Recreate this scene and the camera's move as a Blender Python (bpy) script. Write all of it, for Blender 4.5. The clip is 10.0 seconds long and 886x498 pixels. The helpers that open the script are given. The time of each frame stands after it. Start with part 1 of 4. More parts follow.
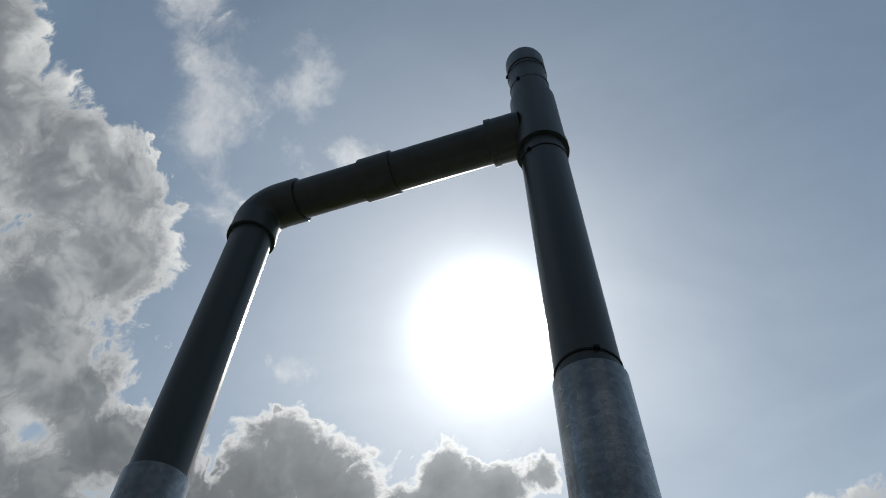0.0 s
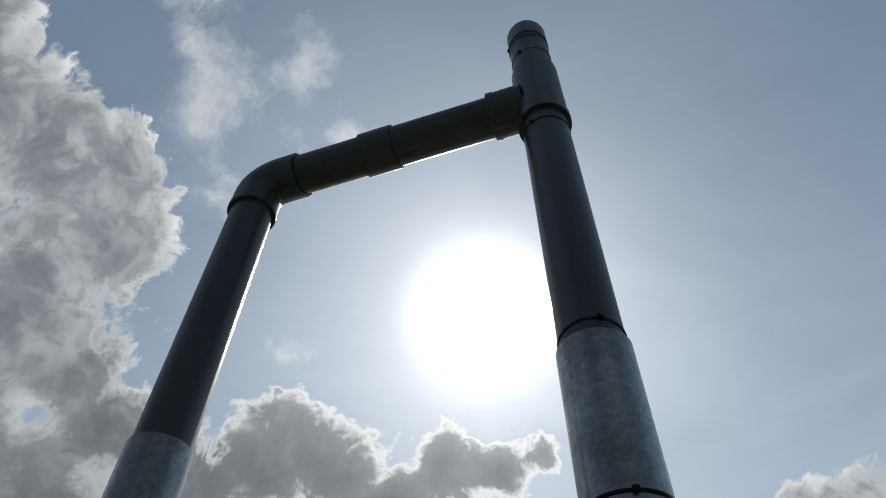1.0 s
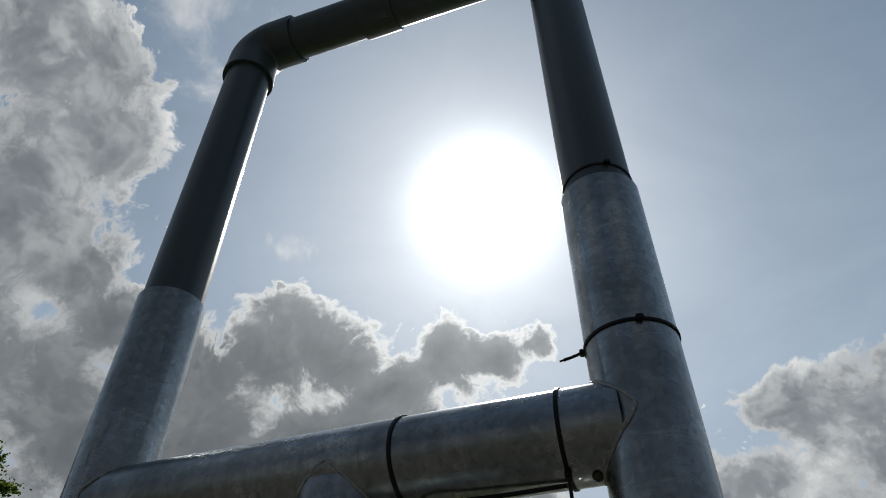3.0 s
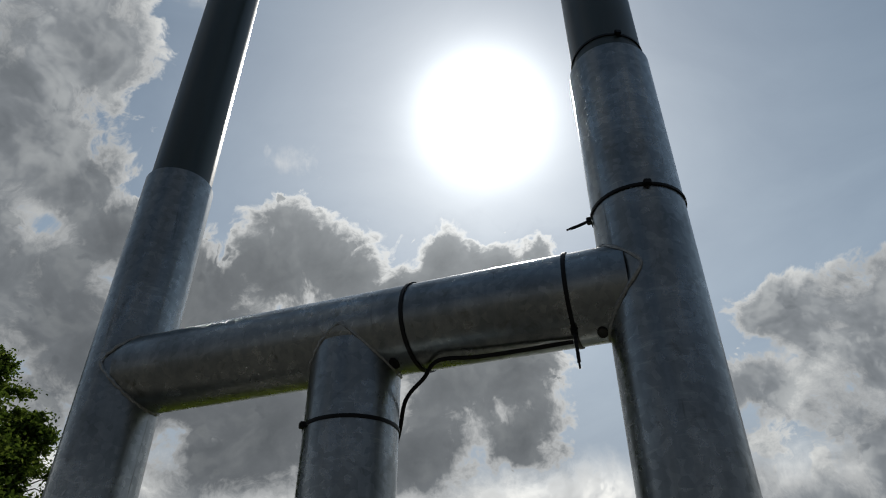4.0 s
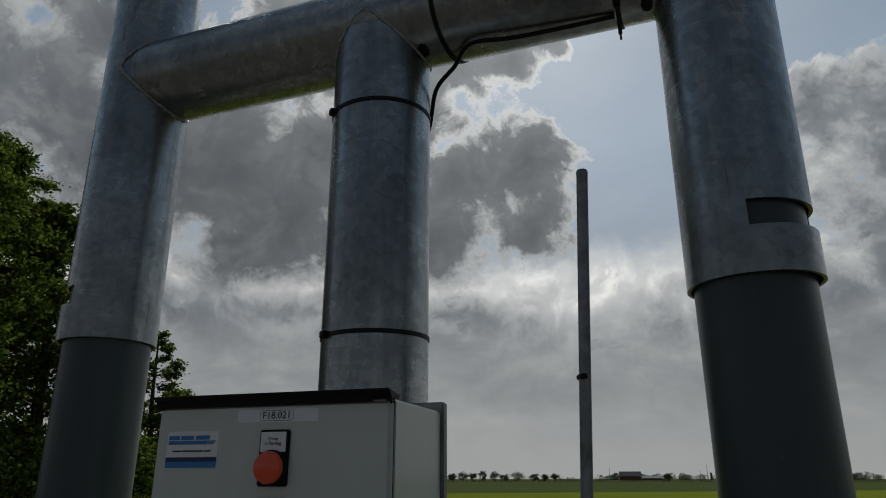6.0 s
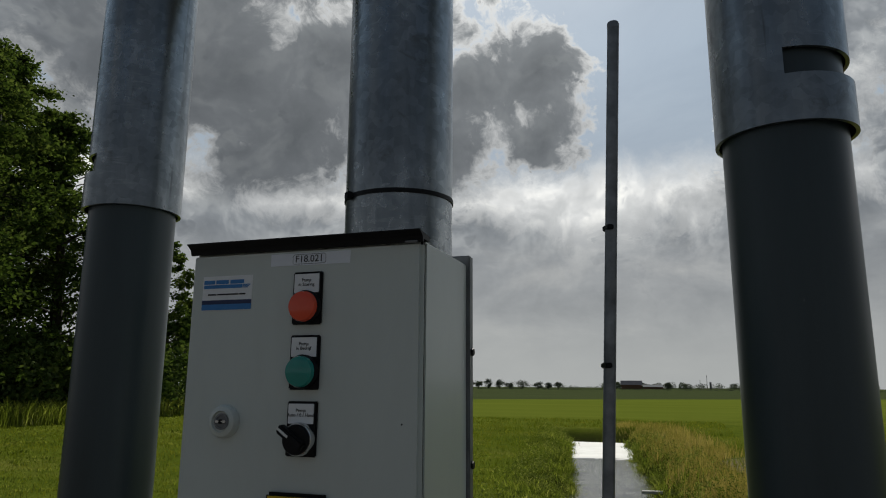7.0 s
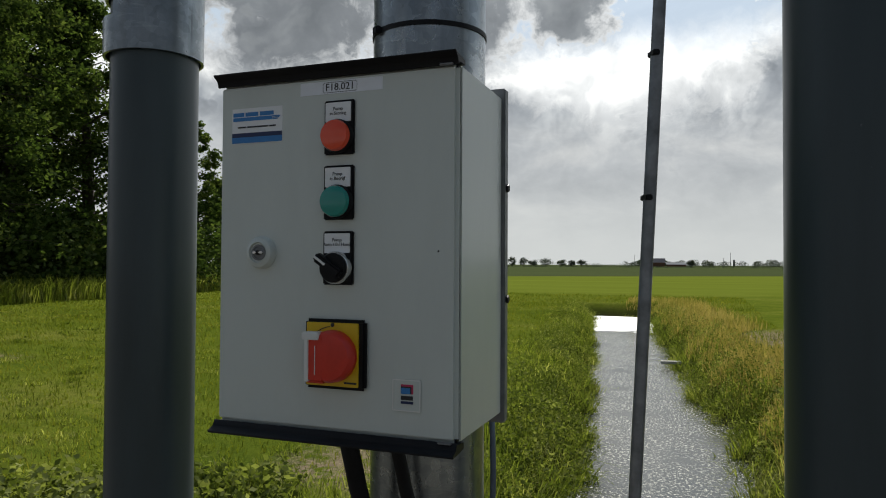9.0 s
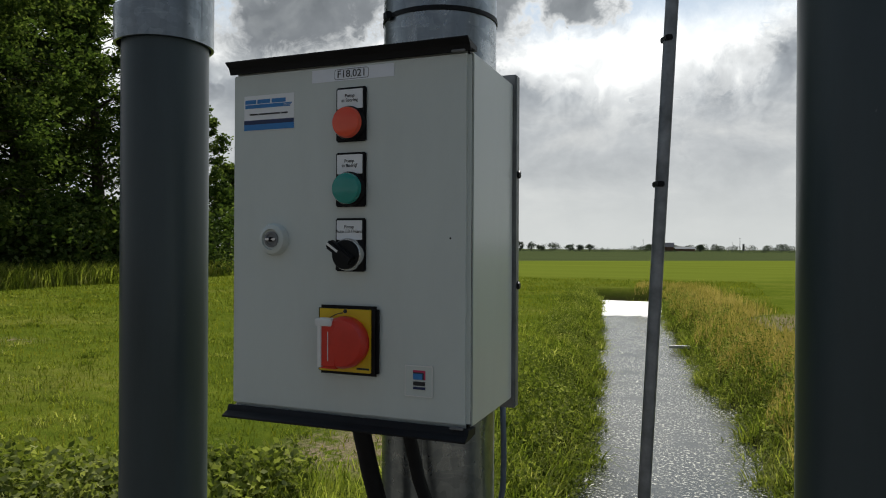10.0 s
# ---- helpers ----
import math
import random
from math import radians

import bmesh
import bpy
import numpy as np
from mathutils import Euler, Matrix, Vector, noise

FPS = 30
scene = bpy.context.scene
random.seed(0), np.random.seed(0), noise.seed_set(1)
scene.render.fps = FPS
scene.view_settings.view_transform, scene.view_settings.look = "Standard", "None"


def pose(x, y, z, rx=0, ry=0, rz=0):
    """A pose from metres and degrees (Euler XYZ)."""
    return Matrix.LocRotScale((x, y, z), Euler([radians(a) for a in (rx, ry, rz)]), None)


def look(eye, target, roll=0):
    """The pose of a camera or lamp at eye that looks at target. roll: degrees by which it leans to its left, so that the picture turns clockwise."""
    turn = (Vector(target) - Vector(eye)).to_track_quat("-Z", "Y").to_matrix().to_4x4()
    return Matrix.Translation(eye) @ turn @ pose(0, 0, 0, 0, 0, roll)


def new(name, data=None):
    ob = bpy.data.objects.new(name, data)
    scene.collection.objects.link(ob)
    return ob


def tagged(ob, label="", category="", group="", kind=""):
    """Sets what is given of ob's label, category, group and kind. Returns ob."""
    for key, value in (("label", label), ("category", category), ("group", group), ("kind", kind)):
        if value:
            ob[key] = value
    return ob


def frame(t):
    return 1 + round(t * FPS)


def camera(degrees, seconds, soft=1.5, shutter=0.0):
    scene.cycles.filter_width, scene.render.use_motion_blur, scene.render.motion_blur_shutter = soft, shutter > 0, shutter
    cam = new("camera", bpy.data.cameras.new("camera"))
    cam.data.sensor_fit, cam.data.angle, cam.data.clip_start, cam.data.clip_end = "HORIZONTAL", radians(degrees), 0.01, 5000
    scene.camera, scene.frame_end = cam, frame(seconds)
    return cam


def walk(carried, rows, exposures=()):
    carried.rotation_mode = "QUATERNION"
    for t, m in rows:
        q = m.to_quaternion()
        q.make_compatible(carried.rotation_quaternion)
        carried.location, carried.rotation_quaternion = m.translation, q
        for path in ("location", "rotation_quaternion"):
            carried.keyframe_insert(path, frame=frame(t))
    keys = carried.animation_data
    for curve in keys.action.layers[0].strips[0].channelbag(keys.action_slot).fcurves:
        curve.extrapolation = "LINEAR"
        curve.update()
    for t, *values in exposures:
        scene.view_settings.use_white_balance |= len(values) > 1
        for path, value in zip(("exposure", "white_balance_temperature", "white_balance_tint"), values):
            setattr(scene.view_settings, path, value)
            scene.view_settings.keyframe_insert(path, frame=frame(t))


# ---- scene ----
cam = camera(65.33, 10.0, soft=1.05)
PATH = [
    (0, (0.4909, -0.7830, 1.8506), (0.3111, -0.2068, 2.6478), 1.21),
    (0.5, (0.4841, -0.7735, 1.8445), (0.3030, -0.1914, 2.6372), 1.12),
    (1, (0.4780, -0.7627, 1.8414), (0.2938, -0.1672, 2.6233), 0.97),
    (1.5, (0.4713, -0.7565, 1.8342), (0.2822, -0.1415, 2.5997), 0.90),
    (2, (0.4626, -0.7450, 1.8205), (0.2669, -0.1030, 2.5618), 0.60),
    (2.2, (0.4581, -0.7375, 1.8185), (0.2593, -0.0828, 2.5479), 0.61),
    (3.3, (0.4430, -0.6907, 1.7747), (0.2224, 0.0339, 2.4277), 0.05),
    (3.5, (0.4384, -0.6855, 1.7644), (0.2131, 0.0552, 2.3974), 0.05),
    (4, (0.4252, -0.6747, 1.7322), (0.1880, 0.1054, 2.3112), -0.06),
    (4.5, (0.4098, -0.6538, 1.6998), (0.1597, 0.1642, 2.2179), -0.03),
    (5, (0.3999, -0.6368, 1.6653), (0.1347, 0.2164, 2.1144), -0.15),
    (5.5, (0.3862, -0.6216, 1.6392), (0.1060, 0.2583, 2.0231), -0.09),
    (6, (0.3711, -0.5973, 1.6066), (0.0776, 0.3050, 1.9222), -0.02),
    (6.2, (0.3605, -0.5933, 1.5876), (0.0693, 0.3169, 1.8822), 0.03),
    (7.3, (0.3431, -0.5874, 1.5298), (0.0210, 0.3463, 1.6862), 0.47),
    (7.5, (0.3387, -0.5819, 1.5200), (0.0125, 0.3540, 1.6533), 0.37),
    (8, (0.3355, -0.5733, 1.5056), (-0.0017, 0.3646, 1.5871), 0.36),
    (8.5, (0.3323, -0.5692, 1.4985), (-0.0125, 0.3684, 1.5442), 0.37),
    (9, (0.3295, -0.5730, 1.4976), (-0.0225, 0.3627, 1.5192), 0.32),
    (9.5, (0.3269, -0.5782, 1.4984), (-0.0310, 0.3556, 1.5064), 0.27),
    (10, (0.3271, -0.5766, 1.4998), (-0.0357, 0.3553, 1.4988), 0.30),
]
EXPOSURES = [(0.0, -0.3), (2.0, -0.3), (3.5, -0.4), (4.5, -0.6), (5.5, -0.74), (6.2, -0.66), (7.5, -0.25), (8.5, 0.12), (10.0, 0.27)]
walk(cam, [(t, look(eye, target, roll)) for t, eye, target, roll in PATH], EXPOSURES)

# ---- light: one sun behind thin cloud, and a sky of broken cumulus ----
SUN_AZ, SUN_EL = radians(-12.1), radians(46.1)


def heading(az, el):
    """Unit vector of an azimuth (from +y towards +x) and a height, in degrees."""
    a, e = radians(az), radians(el)
    return Vector((math.sin(a) * math.cos(e), math.cos(a) * math.cos(e), math.sin(e)))


SUN_DIR = heading(-12.1, 46.1)
sun = new("sun", bpy.data.lights.new("sun", "SUN"))
sun.data.energy, sun.data.angle, sun.data.color = 5.0, radians(0.6), (1.0, 0.95, 0.88)
sun.matrix_world = look((0, 0, 30), Vector((0, 0, 30)) - SUN_DIR)


class Nodes:
    """Small builder for node trees."""

    def __init__(self, tree):
        self.tree = tree
        tree.nodes.clear()

    def add(self, kind, operation=None, interpolation=None, blend=None, feature=None):
        node = self.tree.nodes.new(kind)
        if operation:
            node.operation = operation
        if interpolation:
            node.interpolation_type = interpolation
        if blend:
            node.data_type, node.blend_type = "RGBA", blend
        if feature:
            node.feature = feature
        return node

    def put(self, socket, value):
        if value is None:
            return
        if hasattr(value, "is_output"):
            self.tree.links.new(value, socket)
        else:
            socket.default_value = value

    def math(self, op, a, b=None, clamp=False):
        node = self.add("ShaderNodeMath", operation=op)
        node.use_clamp = clamp
        self.put(node.inputs[0], a)
        self.put(node.inputs[1], b)
        return node.outputs[0]

    def vec(self, op, a, b=None, scale=None):
        node = self.add("ShaderNodeVectorMath", operation=op)
        self.put(node.inputs[0], a)
        self.put(node.inputs[1], b)
        if scale is not None:
            self.put(node.inputs["Scale"], scale)
        return node.outputs["Value"] if op in ("DISTANCE", "DOT_PRODUCT", "LENGTH") else node.outputs[0]

    def span(self, value, lo, hi, to_lo=0.0, to_hi=1.0, smooth=False):
        node = self.add("ShaderNodeMapRange", interpolation="SMOOTHSTEP" if smooth else "LINEAR")
        for i, v in enumerate((value, lo, hi, to_lo, to_hi)):
            self.put(node.inputs[i], v)
        return node.outputs[0]

    def noise(self, vector, scale, detail=4.0, rough=0.55, distort=0.0):
        node = self.add("ShaderNodeTexNoise")
        self.put(node.inputs["Vector"], vector)
        for key, v in (("Scale", scale), ("Detail", detail), ("Roughness", rough), ("Distortion", distort)):
            self.put(node.inputs[key], v)
        return node.outputs["Fac"]

    def ramp(self, value, stops):
        node = self.add("ShaderNodeValToRGB")
        self.put(node.inputs[0], value)
        elements = node.color_ramp.elements
        while len(elements) < len(stops):
            elements.new(0.5)
        for element, (place, colour) in zip(elements, stops):
            element.position = place
            element.color = (*colour, 1.0) if len(colour) == 3 else colour
        return node.outputs[0]

    def mix(self, factor, a, b, blend="MIX"):
        node = self.add("ShaderNodeMix", blend=blend)
        self.put(node.inputs[0], factor)
        self.put(node.inputs[6], a if hasattr(a, "is_output") or len(a) == 4 else (*a, 1.0))
        self.put(node.inputs[7], b if hasattr(b, "is_output") or len(b) == 4 else (*b, 1.0))
        return node.outputs[2]


world = bpy.data.worlds.new("sky")
world.use_nodes = True
scene.world = world
n = Nodes(world.node_tree)
way = n.add("ShaderNodeTexCoord").outputs["Generated"]
height = n.add("ShaderNodeSeparateXYZ")
n.put(height.inputs[0], way)
up = height.outputs["Z"]

air = n.add("ShaderNodeTexSky")
air.sky_type, air.sun_disc, air.sun_elevation, air.sun_rotation = "NISHITA", False, SUN_EL, SUN_AZ
air.air_density, air.dust_density = 1.0, 2.5
clear = n.vec("SCALE", air.outputs[0], scale=0.06)
haze = n.ramp(up, [(0.0, (0.46, 0.51, 0.55)), (0.45, (0.385, 0.51, 0.65)), (0.78, (0.182, 0.278, 0.405)), (1.0, (0.135, 0.212, 0.318))])
clear = n.mix(0.85, clear, haze)
# the far side of the sky from the sun is deeper
behind = n.span(n.vec("DISTANCE", way, tuple(SUN_DIR)), 0.75, 1.55, 0.0, 1.0, smooth=True)
clear = n.mix(behind, clear, (0.070, 0.102, 0.150))

# faint veils of high cloud
veil = n.noise(n.vec("MULTIPLY", way, (1.0, 1.6, 2.2)), 2.6, 6.0, 0.6, 0.8)
clear = n.mix(1.0, clear, n.ramp(veil, [(0.30, (0.90, 0.91, 0.93)), (0.70, (1.14, 1.12, 1.09))]), "MULTIPLY")

# Cumulus banks: (azimuth, height, radius) in degrees
BANKS = [(-84, 51, 8), (-75, 47.5, 8.5), (-65, 47.5, 9), (-57.5, 49.5, 6.3), (-54, 44, 6.6), (-59, 38, 9), (-72, 37, 11), (-51.5, 36, 6),
         (-46, 33, 5.5), (-40, 30, 6.8), (-22, 31, 5.5), (-33.5, 32.6, 6.6), (-28.6, 34.4, 6.2), (-17.2, 35.2, 5.6), (-11.2, 34, 5), (-7.2, 34.2, 3.6),
         (-58, 25, 12), (-48, 25, 10), (-38, 24, 10), (-27.5, 26, 9.5), (-17, 25.5, 8), (-10.6, 25, 6.3), (-33, 19, 9), (-20, 19, 8), (-9.5, 20.5, 5),
         (12.5, 25, 6.5), (21, 24, 7.5), (8.5, 20.5, 5), (31, 22, 9), (16, 16, 6), (4, 13, 6)]
WISPS = [(-52, 58.5, 6.5), (-42, 65, 4.2), (-66, 64, 5.5), (-39, 58, 2.6), (-35, 42.3, 2.8), (-46, 52.5, 4.6), (-57, 61, 4.5), (-32, 60, 2.5), (17.5, 32.2, 2.0)]


warp = n.add("ShaderNodeTexNoise")
n.put(warp.inputs["Vector"], way)
for key, v in (("Scale", 5.5), ("Detail", 6.0), ("Roughness", 0.62)):
    n.put(warp.inputs[key], v)
torn = n.vec("ADD", way, n.vec("SCALE", n.vec("SUBTRACT", warp.outputs["Color"], (0.5, 0.5, 0.5)), scale=0.20))


def bank(cells, field=None):
    """Banks run together out of cells with torn outlines."""
    for az, el, radius in cells:
        reach = n.vec("DISTANCE", torn, tuple(heading(az, el)))
        cell = n.span(reach, 0.0, radians(radius) * 1.65, 1.0, 0.0)
        if field is None:
            field = cell
            continue
        both = n.add("ShaderNodeMath", operation="SMOOTH_MAX")
        for i, v in enumerate((field, cell, 0.22)):
            n.put(both.inputs[i], v)
        field = both.outputs[0]
    return field


def billows(at, curl):
    """Puffs and finer curls of a cumulus."""
    bend = n.add("ShaderNodeTexNoise")
    n.put(bend.inputs["Vector"], at)
    n.put(bend.inputs["Scale"], 9.0)
    n.put(bend.inputs["Detail"], 4.0)
    bent = n.vec("ADD", at, n.vec("SCALE", n.vec("SUBTRACT", bend.outputs["Color"], (0.5, 0.5, 0.5)), scale=0.13))
    puffs = n.add("ShaderNodeTexVoronoi", feature="SMOOTH_F1")
    n.put(puffs.inputs["Vector"], bent)
    for key, v in (("Scale", 15.0), ("Detail", min(curl, 4.0)), ("Roughness", 0.6), ("Smoothness", 0.45)):
        n.put(puffs.inputs[key], v)
    puff = n.span(puffs.outputs["Distance"], 0.0, 0.8, 1.0, 0.0)
    fine = n.noise(bent, 11.0, curl, 0.62)
    both = n.math("ADD", n.math("MULTIPLY", puff, 0.50), n.math("MULTIPLY", fine, 0.95))
    return n.math("SUBTRACT", both, 0.70)


texture = billows(way, 10.0)
sunward = n.vec("ADD", way, n.vec("SCALE", n.vec("SUBTRACT", tuple(SUN_DIR), way), scale=0.05))
shade = n.math("SUBTRACT", billows(way, 3.5), billows(sunward, 3.5))
shade = n.span(shade, -0.22, 0.24, 0.0, 1.0, smooth=True)
broad = n.noise(way, 3.2, 5.0, 0.5)

# away from the banks in view the sky goes on with broken cloud
elsewhere = n.span(n.vec("DISTANCE", way, tuple(heading(-15, 35))), 0.95, 1.25, 0.0, 1.0, smooth=True)
rest = n.math("MULTIPLY", elsewhere, n.span(broad, 0.42, 0.62, 0.0, 0.9))
low = n.math("MULTIPLY", n.span(up, 0.20, 0.34, 1.0, 0.0, smooth=True), n.span(broad, 0.30, 0.6, 0.50, 0.85))
density = n.math("MAXIMUM", n.math("MAXIMUM", bank(BANKS), rest), low)
field = density
density = n.math("ADD", field, n.math("MULTIPLY", texture, 1.0))
cover = n.span(density, 0.32, 0.41, smooth=True)
cover = n.math("MAXIMUM", cover, n.span(n.math("ADD", up, n.math("MULTIPLY", texture, 0.10)), 0.24, 0.31, 1.0, 0.0, smooth=True))
body = n.math("ADD", field, n.math("MULTIPLY", texture, 0.72))
thick = n.span(body, 0.28, 0.95)
wisp = n.math("ADD", bank(WISPS), n.math("MULTIPLY", texture, 1.3))
wisp = n.math("MULTIPLY", n.span(wisp, 0.30, 0.85, smooth=True), 0.8)

gloom = n.span(n.vec("DISTANCE", way, tuple(heading(-26, 25))), 0.22, 0.62, 1.0, 0.0, smooth=True)
gloom = n.math("MULTIPLY", gloom, n.span(n.math("ADD", up, n.math("MULTIPLY", broad, 0.16)), 0.31, 0.385, 0.0, 1.0, smooth=True))
gloom = n.math("MULTIPLY", gloom, n.span(up, 0.52, 0.68, 1.0, 0.40, smooth=True))
lit = n.ramp(thick, [(0.0, (0.95, 0.96, 0.95)), (0.14, (0.62, 0.64, 0.65)), (0.40, (0.335, 0.36, 0.385)), (1.0, (0.22, 0.24, 0.265))])
dull = n.ramp(thick, [(0.0, (1.15, 1.15, 1.12)), (0.10, (0.80, 0.81, 0.80)), (0.22, (0.36, 0.38, 0.40)), (0.42, (0.165, 0.18, 0.195)), (1.0, (0.085, 0.097, 0.108))])
cloud = n.mix(gloom, lit, dull)
relief = n.mix(n.math("MULTIPLY", gloom, 0.45), n.ramp(shade, [(0.0, (0.60, 0.62, 0.64)), (0.5, (0.93, 0.94, 0.95)), (1.0, (1.70, 1.66, 1.58))]), (1.0, 1.0, 1.0))
cloud = n.mix(1.0, cloud, relief, "MULTIPLY")
# thin rims near the sun let its light through
near_sun = n.span(n.vec("DISTANCE", way, tuple(SUN_DIR)), 0.15, 0.62, 1.0, 0.25, smooth=True)
rim = n.math("MULTIPLY", n.span(density, 0.35, 0.52, 0.9, 0.0, smooth=True), near_sun)
cloud = n.mix(rim, cloud, (1.05, 1.05, 1.02))
deck = n.noise(n.vec("MULTIPLY", way, (1.0, 1.0, 2.4)), 6.0, 7.0, 0.6, 0.3)
deck_tone = n.ramp(deck, [(0.30, (0.29, 0.31, 0.33)), (0.5, (0.40, 0.42, 0.435)), (0.70, (0.58, 0.59, 0.58))])
cloud = n.mix(n.span(up, 0.15, 0.24, 0.85, 0.0, smooth=True), cloud, deck_tone)
cloud = n.mix(n.math("MULTIPLY", behind, 0.85), cloud, (0.115, 0.128, 0.148))
sky = n.mix(wisp, clear, (0.70, 0.72, 0.74))
sky = n.mix(cover, sky, cloud)
# pale band towards the horizon
mist = n.span(up, 0.0, 0.17, 0.90, 0.0, smooth=True)
mist = n.math("MULTIPLY", mist, n.span(behind, 0.0, 1.0, 1.0, 0.35))
sky = n.mix(mist, sky, (0.53, 0.55, 0.54))
# aureole of the sun in thin cloud
off = n.math("ARCCOSINE", n.math("MINIMUM", n.vec("DOT_PRODUCT", way, tuple(SUN_DIR)), 0.999999))


def ring(width, power, strength):
    fall = n.math("POWER", n.math("DIVIDE", off, radians(width)), power)
    return n.math("MULTIPLY", n.math("EXPONENT", n.math("MULTIPLY", fall, -1.0)), strength)


glow = n.math("ADD", ring(2.75, 1.35, 5.0), ring(11.5, 1.0, 0.85))
glow = n.math("MULTIPLY", glow, n.span(thick, 0.0, 0.9, 1.15, 0.70))
tint = n.vec("SCALE", (0.94, 0.985, 1.0), scale=glow)
sky = n.vec("ADD", sky, tint)
background = n.add("ShaderNodeBackground")
n.put(background.inputs[0], sky)
n.put(background.inputs[1], 1.0)
n.tree.links.new(background.outputs[0], n.add("ShaderNodeOutputWorld").inputs[0])

# ---- materials ----


def material(name, build, rough=0.5, metal=0.0, coat=0.0):
    """A node material; build(nodes, place, shader) returns the base colour and may set further sockets."""
    m = bpy.data.materials.new(name)
    m.use_nodes = True
    k = Nodes(m.node_tree)
    shader = k.add("ShaderNodeBsdfPrincipled")
    k.put(shader.inputs["Roughness"], rough)
    k.put(shader.inputs["Metallic"], metal)
    k.put(shader.inputs["Coat Weight"], coat)
    place = k.add("ShaderNodeTexCoord").outputs["Object"]
    k.put(shader.inputs["Base Color"], build(k, place, shader))
    k.tree.links.new(shader.outputs[0], k.add("ShaderNodeOutputMaterial").inputs[0])
    return m


def matte(name, build):
    """A material with no gloss at all."""
    m = bpy.data.materials.new(name)
    m.use_nodes = True
    k = Nodes(m.node_tree)
    shader = k.add("ShaderNodeBsdfDiffuse")
    place = k.add("ShaderNodeTexCoord").outputs["Object"]
    k.put(shader.inputs["Color"], build(k, place, shader))
    k.tree.links.new(shader.outputs[0], k.add("ShaderNodeOutputMaterial").inputs[0])
    return m


def bump(k, shader, value, strength, distance):
    node = k.add("ShaderNodeBump")
    k.put(node.inputs["Strength"], strength)
    k.put(node.inputs["Distance"], distance)
    k.put(node.inputs["Height"], value)
    k.put(shader.inputs["Normal"], node.outputs[0])


def stretched(k, place, x, y, z):
    node = k.add("ShaderNodeMapping")
    k.put(node.inputs["Vector"], place)
    k.put(node.inputs["Scale"], (x, y, z))
    return node.outputs[0]


def galvanised(k, place, shader):
    spangle = k.add("ShaderNodeTexVoronoi", feature="F1")
    k.put(spangle.inputs["Vector"], k.vec("ADD", place, k.vec("SCALE", k.add("ShaderNodeTexNoise").outputs["Color"], scale=0.01)))
    k.put(spangle.inputs["Scale"], 95.0)
    cell = k.add("ShaderNodeSeparateColor")
    k.put(cell.inputs[0], spangle.outputs["Color"])
    streak = k.noise(stretched(k, place, 38, 38, 3.0), 1.0, 6.0, 0.6, 0.6)
    cloudy = k.noise(place, 9.0, 6.0, 0.6)
    dirt = k.noise(place, 26.0, 8.0, 0.7, 0.8)
    wiped = k.noise(stretched(k, place, 16, 16, 120), 1.0, 4.0, 0.65, 1.2)
    runs = k.noise(stretched(k, place, 70, 70, 5.0), 1.0, 3.0, 0.5, 0.3)
    value = k.math("ADD", k.math("MULTIPLY", cell.outputs[0], 0.12), k.math("MULTIPLY", streak, 0.33))
    value = k.math("ADD", value, k.math("MULTIPLY", cloudy, 0.55))
    colour = k.ramp(value, [(0.25, (0.13, 0.148, 0.16)), (0.5, (0.265, 0.29, 0.305)), (0.78, (0.50, 0.53, 0.54))])
    colour = k.mix(k.math("MULTIPLY", k.span(wiped, 0.56, 0.70), k.span(cloudy, 0.46, 0.6, 0.0, 0.55)), colour, (0.56, 0.58, 0.58))
    colour = k.mix(k.span(dirt, 0.57, 0.72, 0.0, 0.7), colour, (0.13, 0.128, 0.118))
    colour = k.mix(k.span(runs, 0.68, 0.74, 0.0, 0.6), colour, (0.10, 0.10, 0.095))
    k.put(shader.inputs["Roughness"], k.span(value, 0.3, 0.75, 0.38, 0.20))
    bump(k, shader, k.math("ADD", k.math("ADD", k.math("MULTIPLY", dirt, 0.5), streak), k.math("MULTIPLY", wiped, 0.4)), 0.22, 0.0015)
    return colour


def pvc(k, place, shader):
    smear = k.noise(stretched(k, place, 20, 20, 2.5), 1.0, 5.0, 0.6)
    speck = k.noise(place, 160.0, 3.0, 0.6)
    colour = k.ramp(smear, [(0.3, (0.029, 0.044, 0.050)), (0.7, (0.044, 0.063, 0.070))])
    colour = k.mix(k.span(speck, 0.74, 0.80, 0.0, 0.5), colour, (0.20, 0.21, 0.21))
    k.put(shader.inputs["Roughness"], k.span(smear, 0.3, 0.7, 0.30, 0.46))
    bump(k, shader, smear, 0.08, 0.001)
    return colour


def painted(colour, dirt=0.25):
    def build(k, place, shader):
        stain = k.noise(stretched(k, place, 14, 14, 4), 1.0, 6.0, 0.65)
        peel = k.noise(place, 420.0, 2.0, 0.5)
        bump(k, shader, peel, 0.06, 0.0006)
        dark = tuple(c * 0.80 for c in colour)
        return k.mix(k.span(stain, 0.45, 0.75, 0.0, dirt), colour, dark)
    return build


def plain(colour, spread=0.15, scale=60.0):
    def build(k, place, shader):
        grain = k.noise(place, scale, 4.0, 0.6)
        return k.ramp(grain, [(0.3, tuple(c * (1 - spread) for c in colour)), (0.7, tuple(min(1, c * (1 + spread)) for c in colour))])
    return build


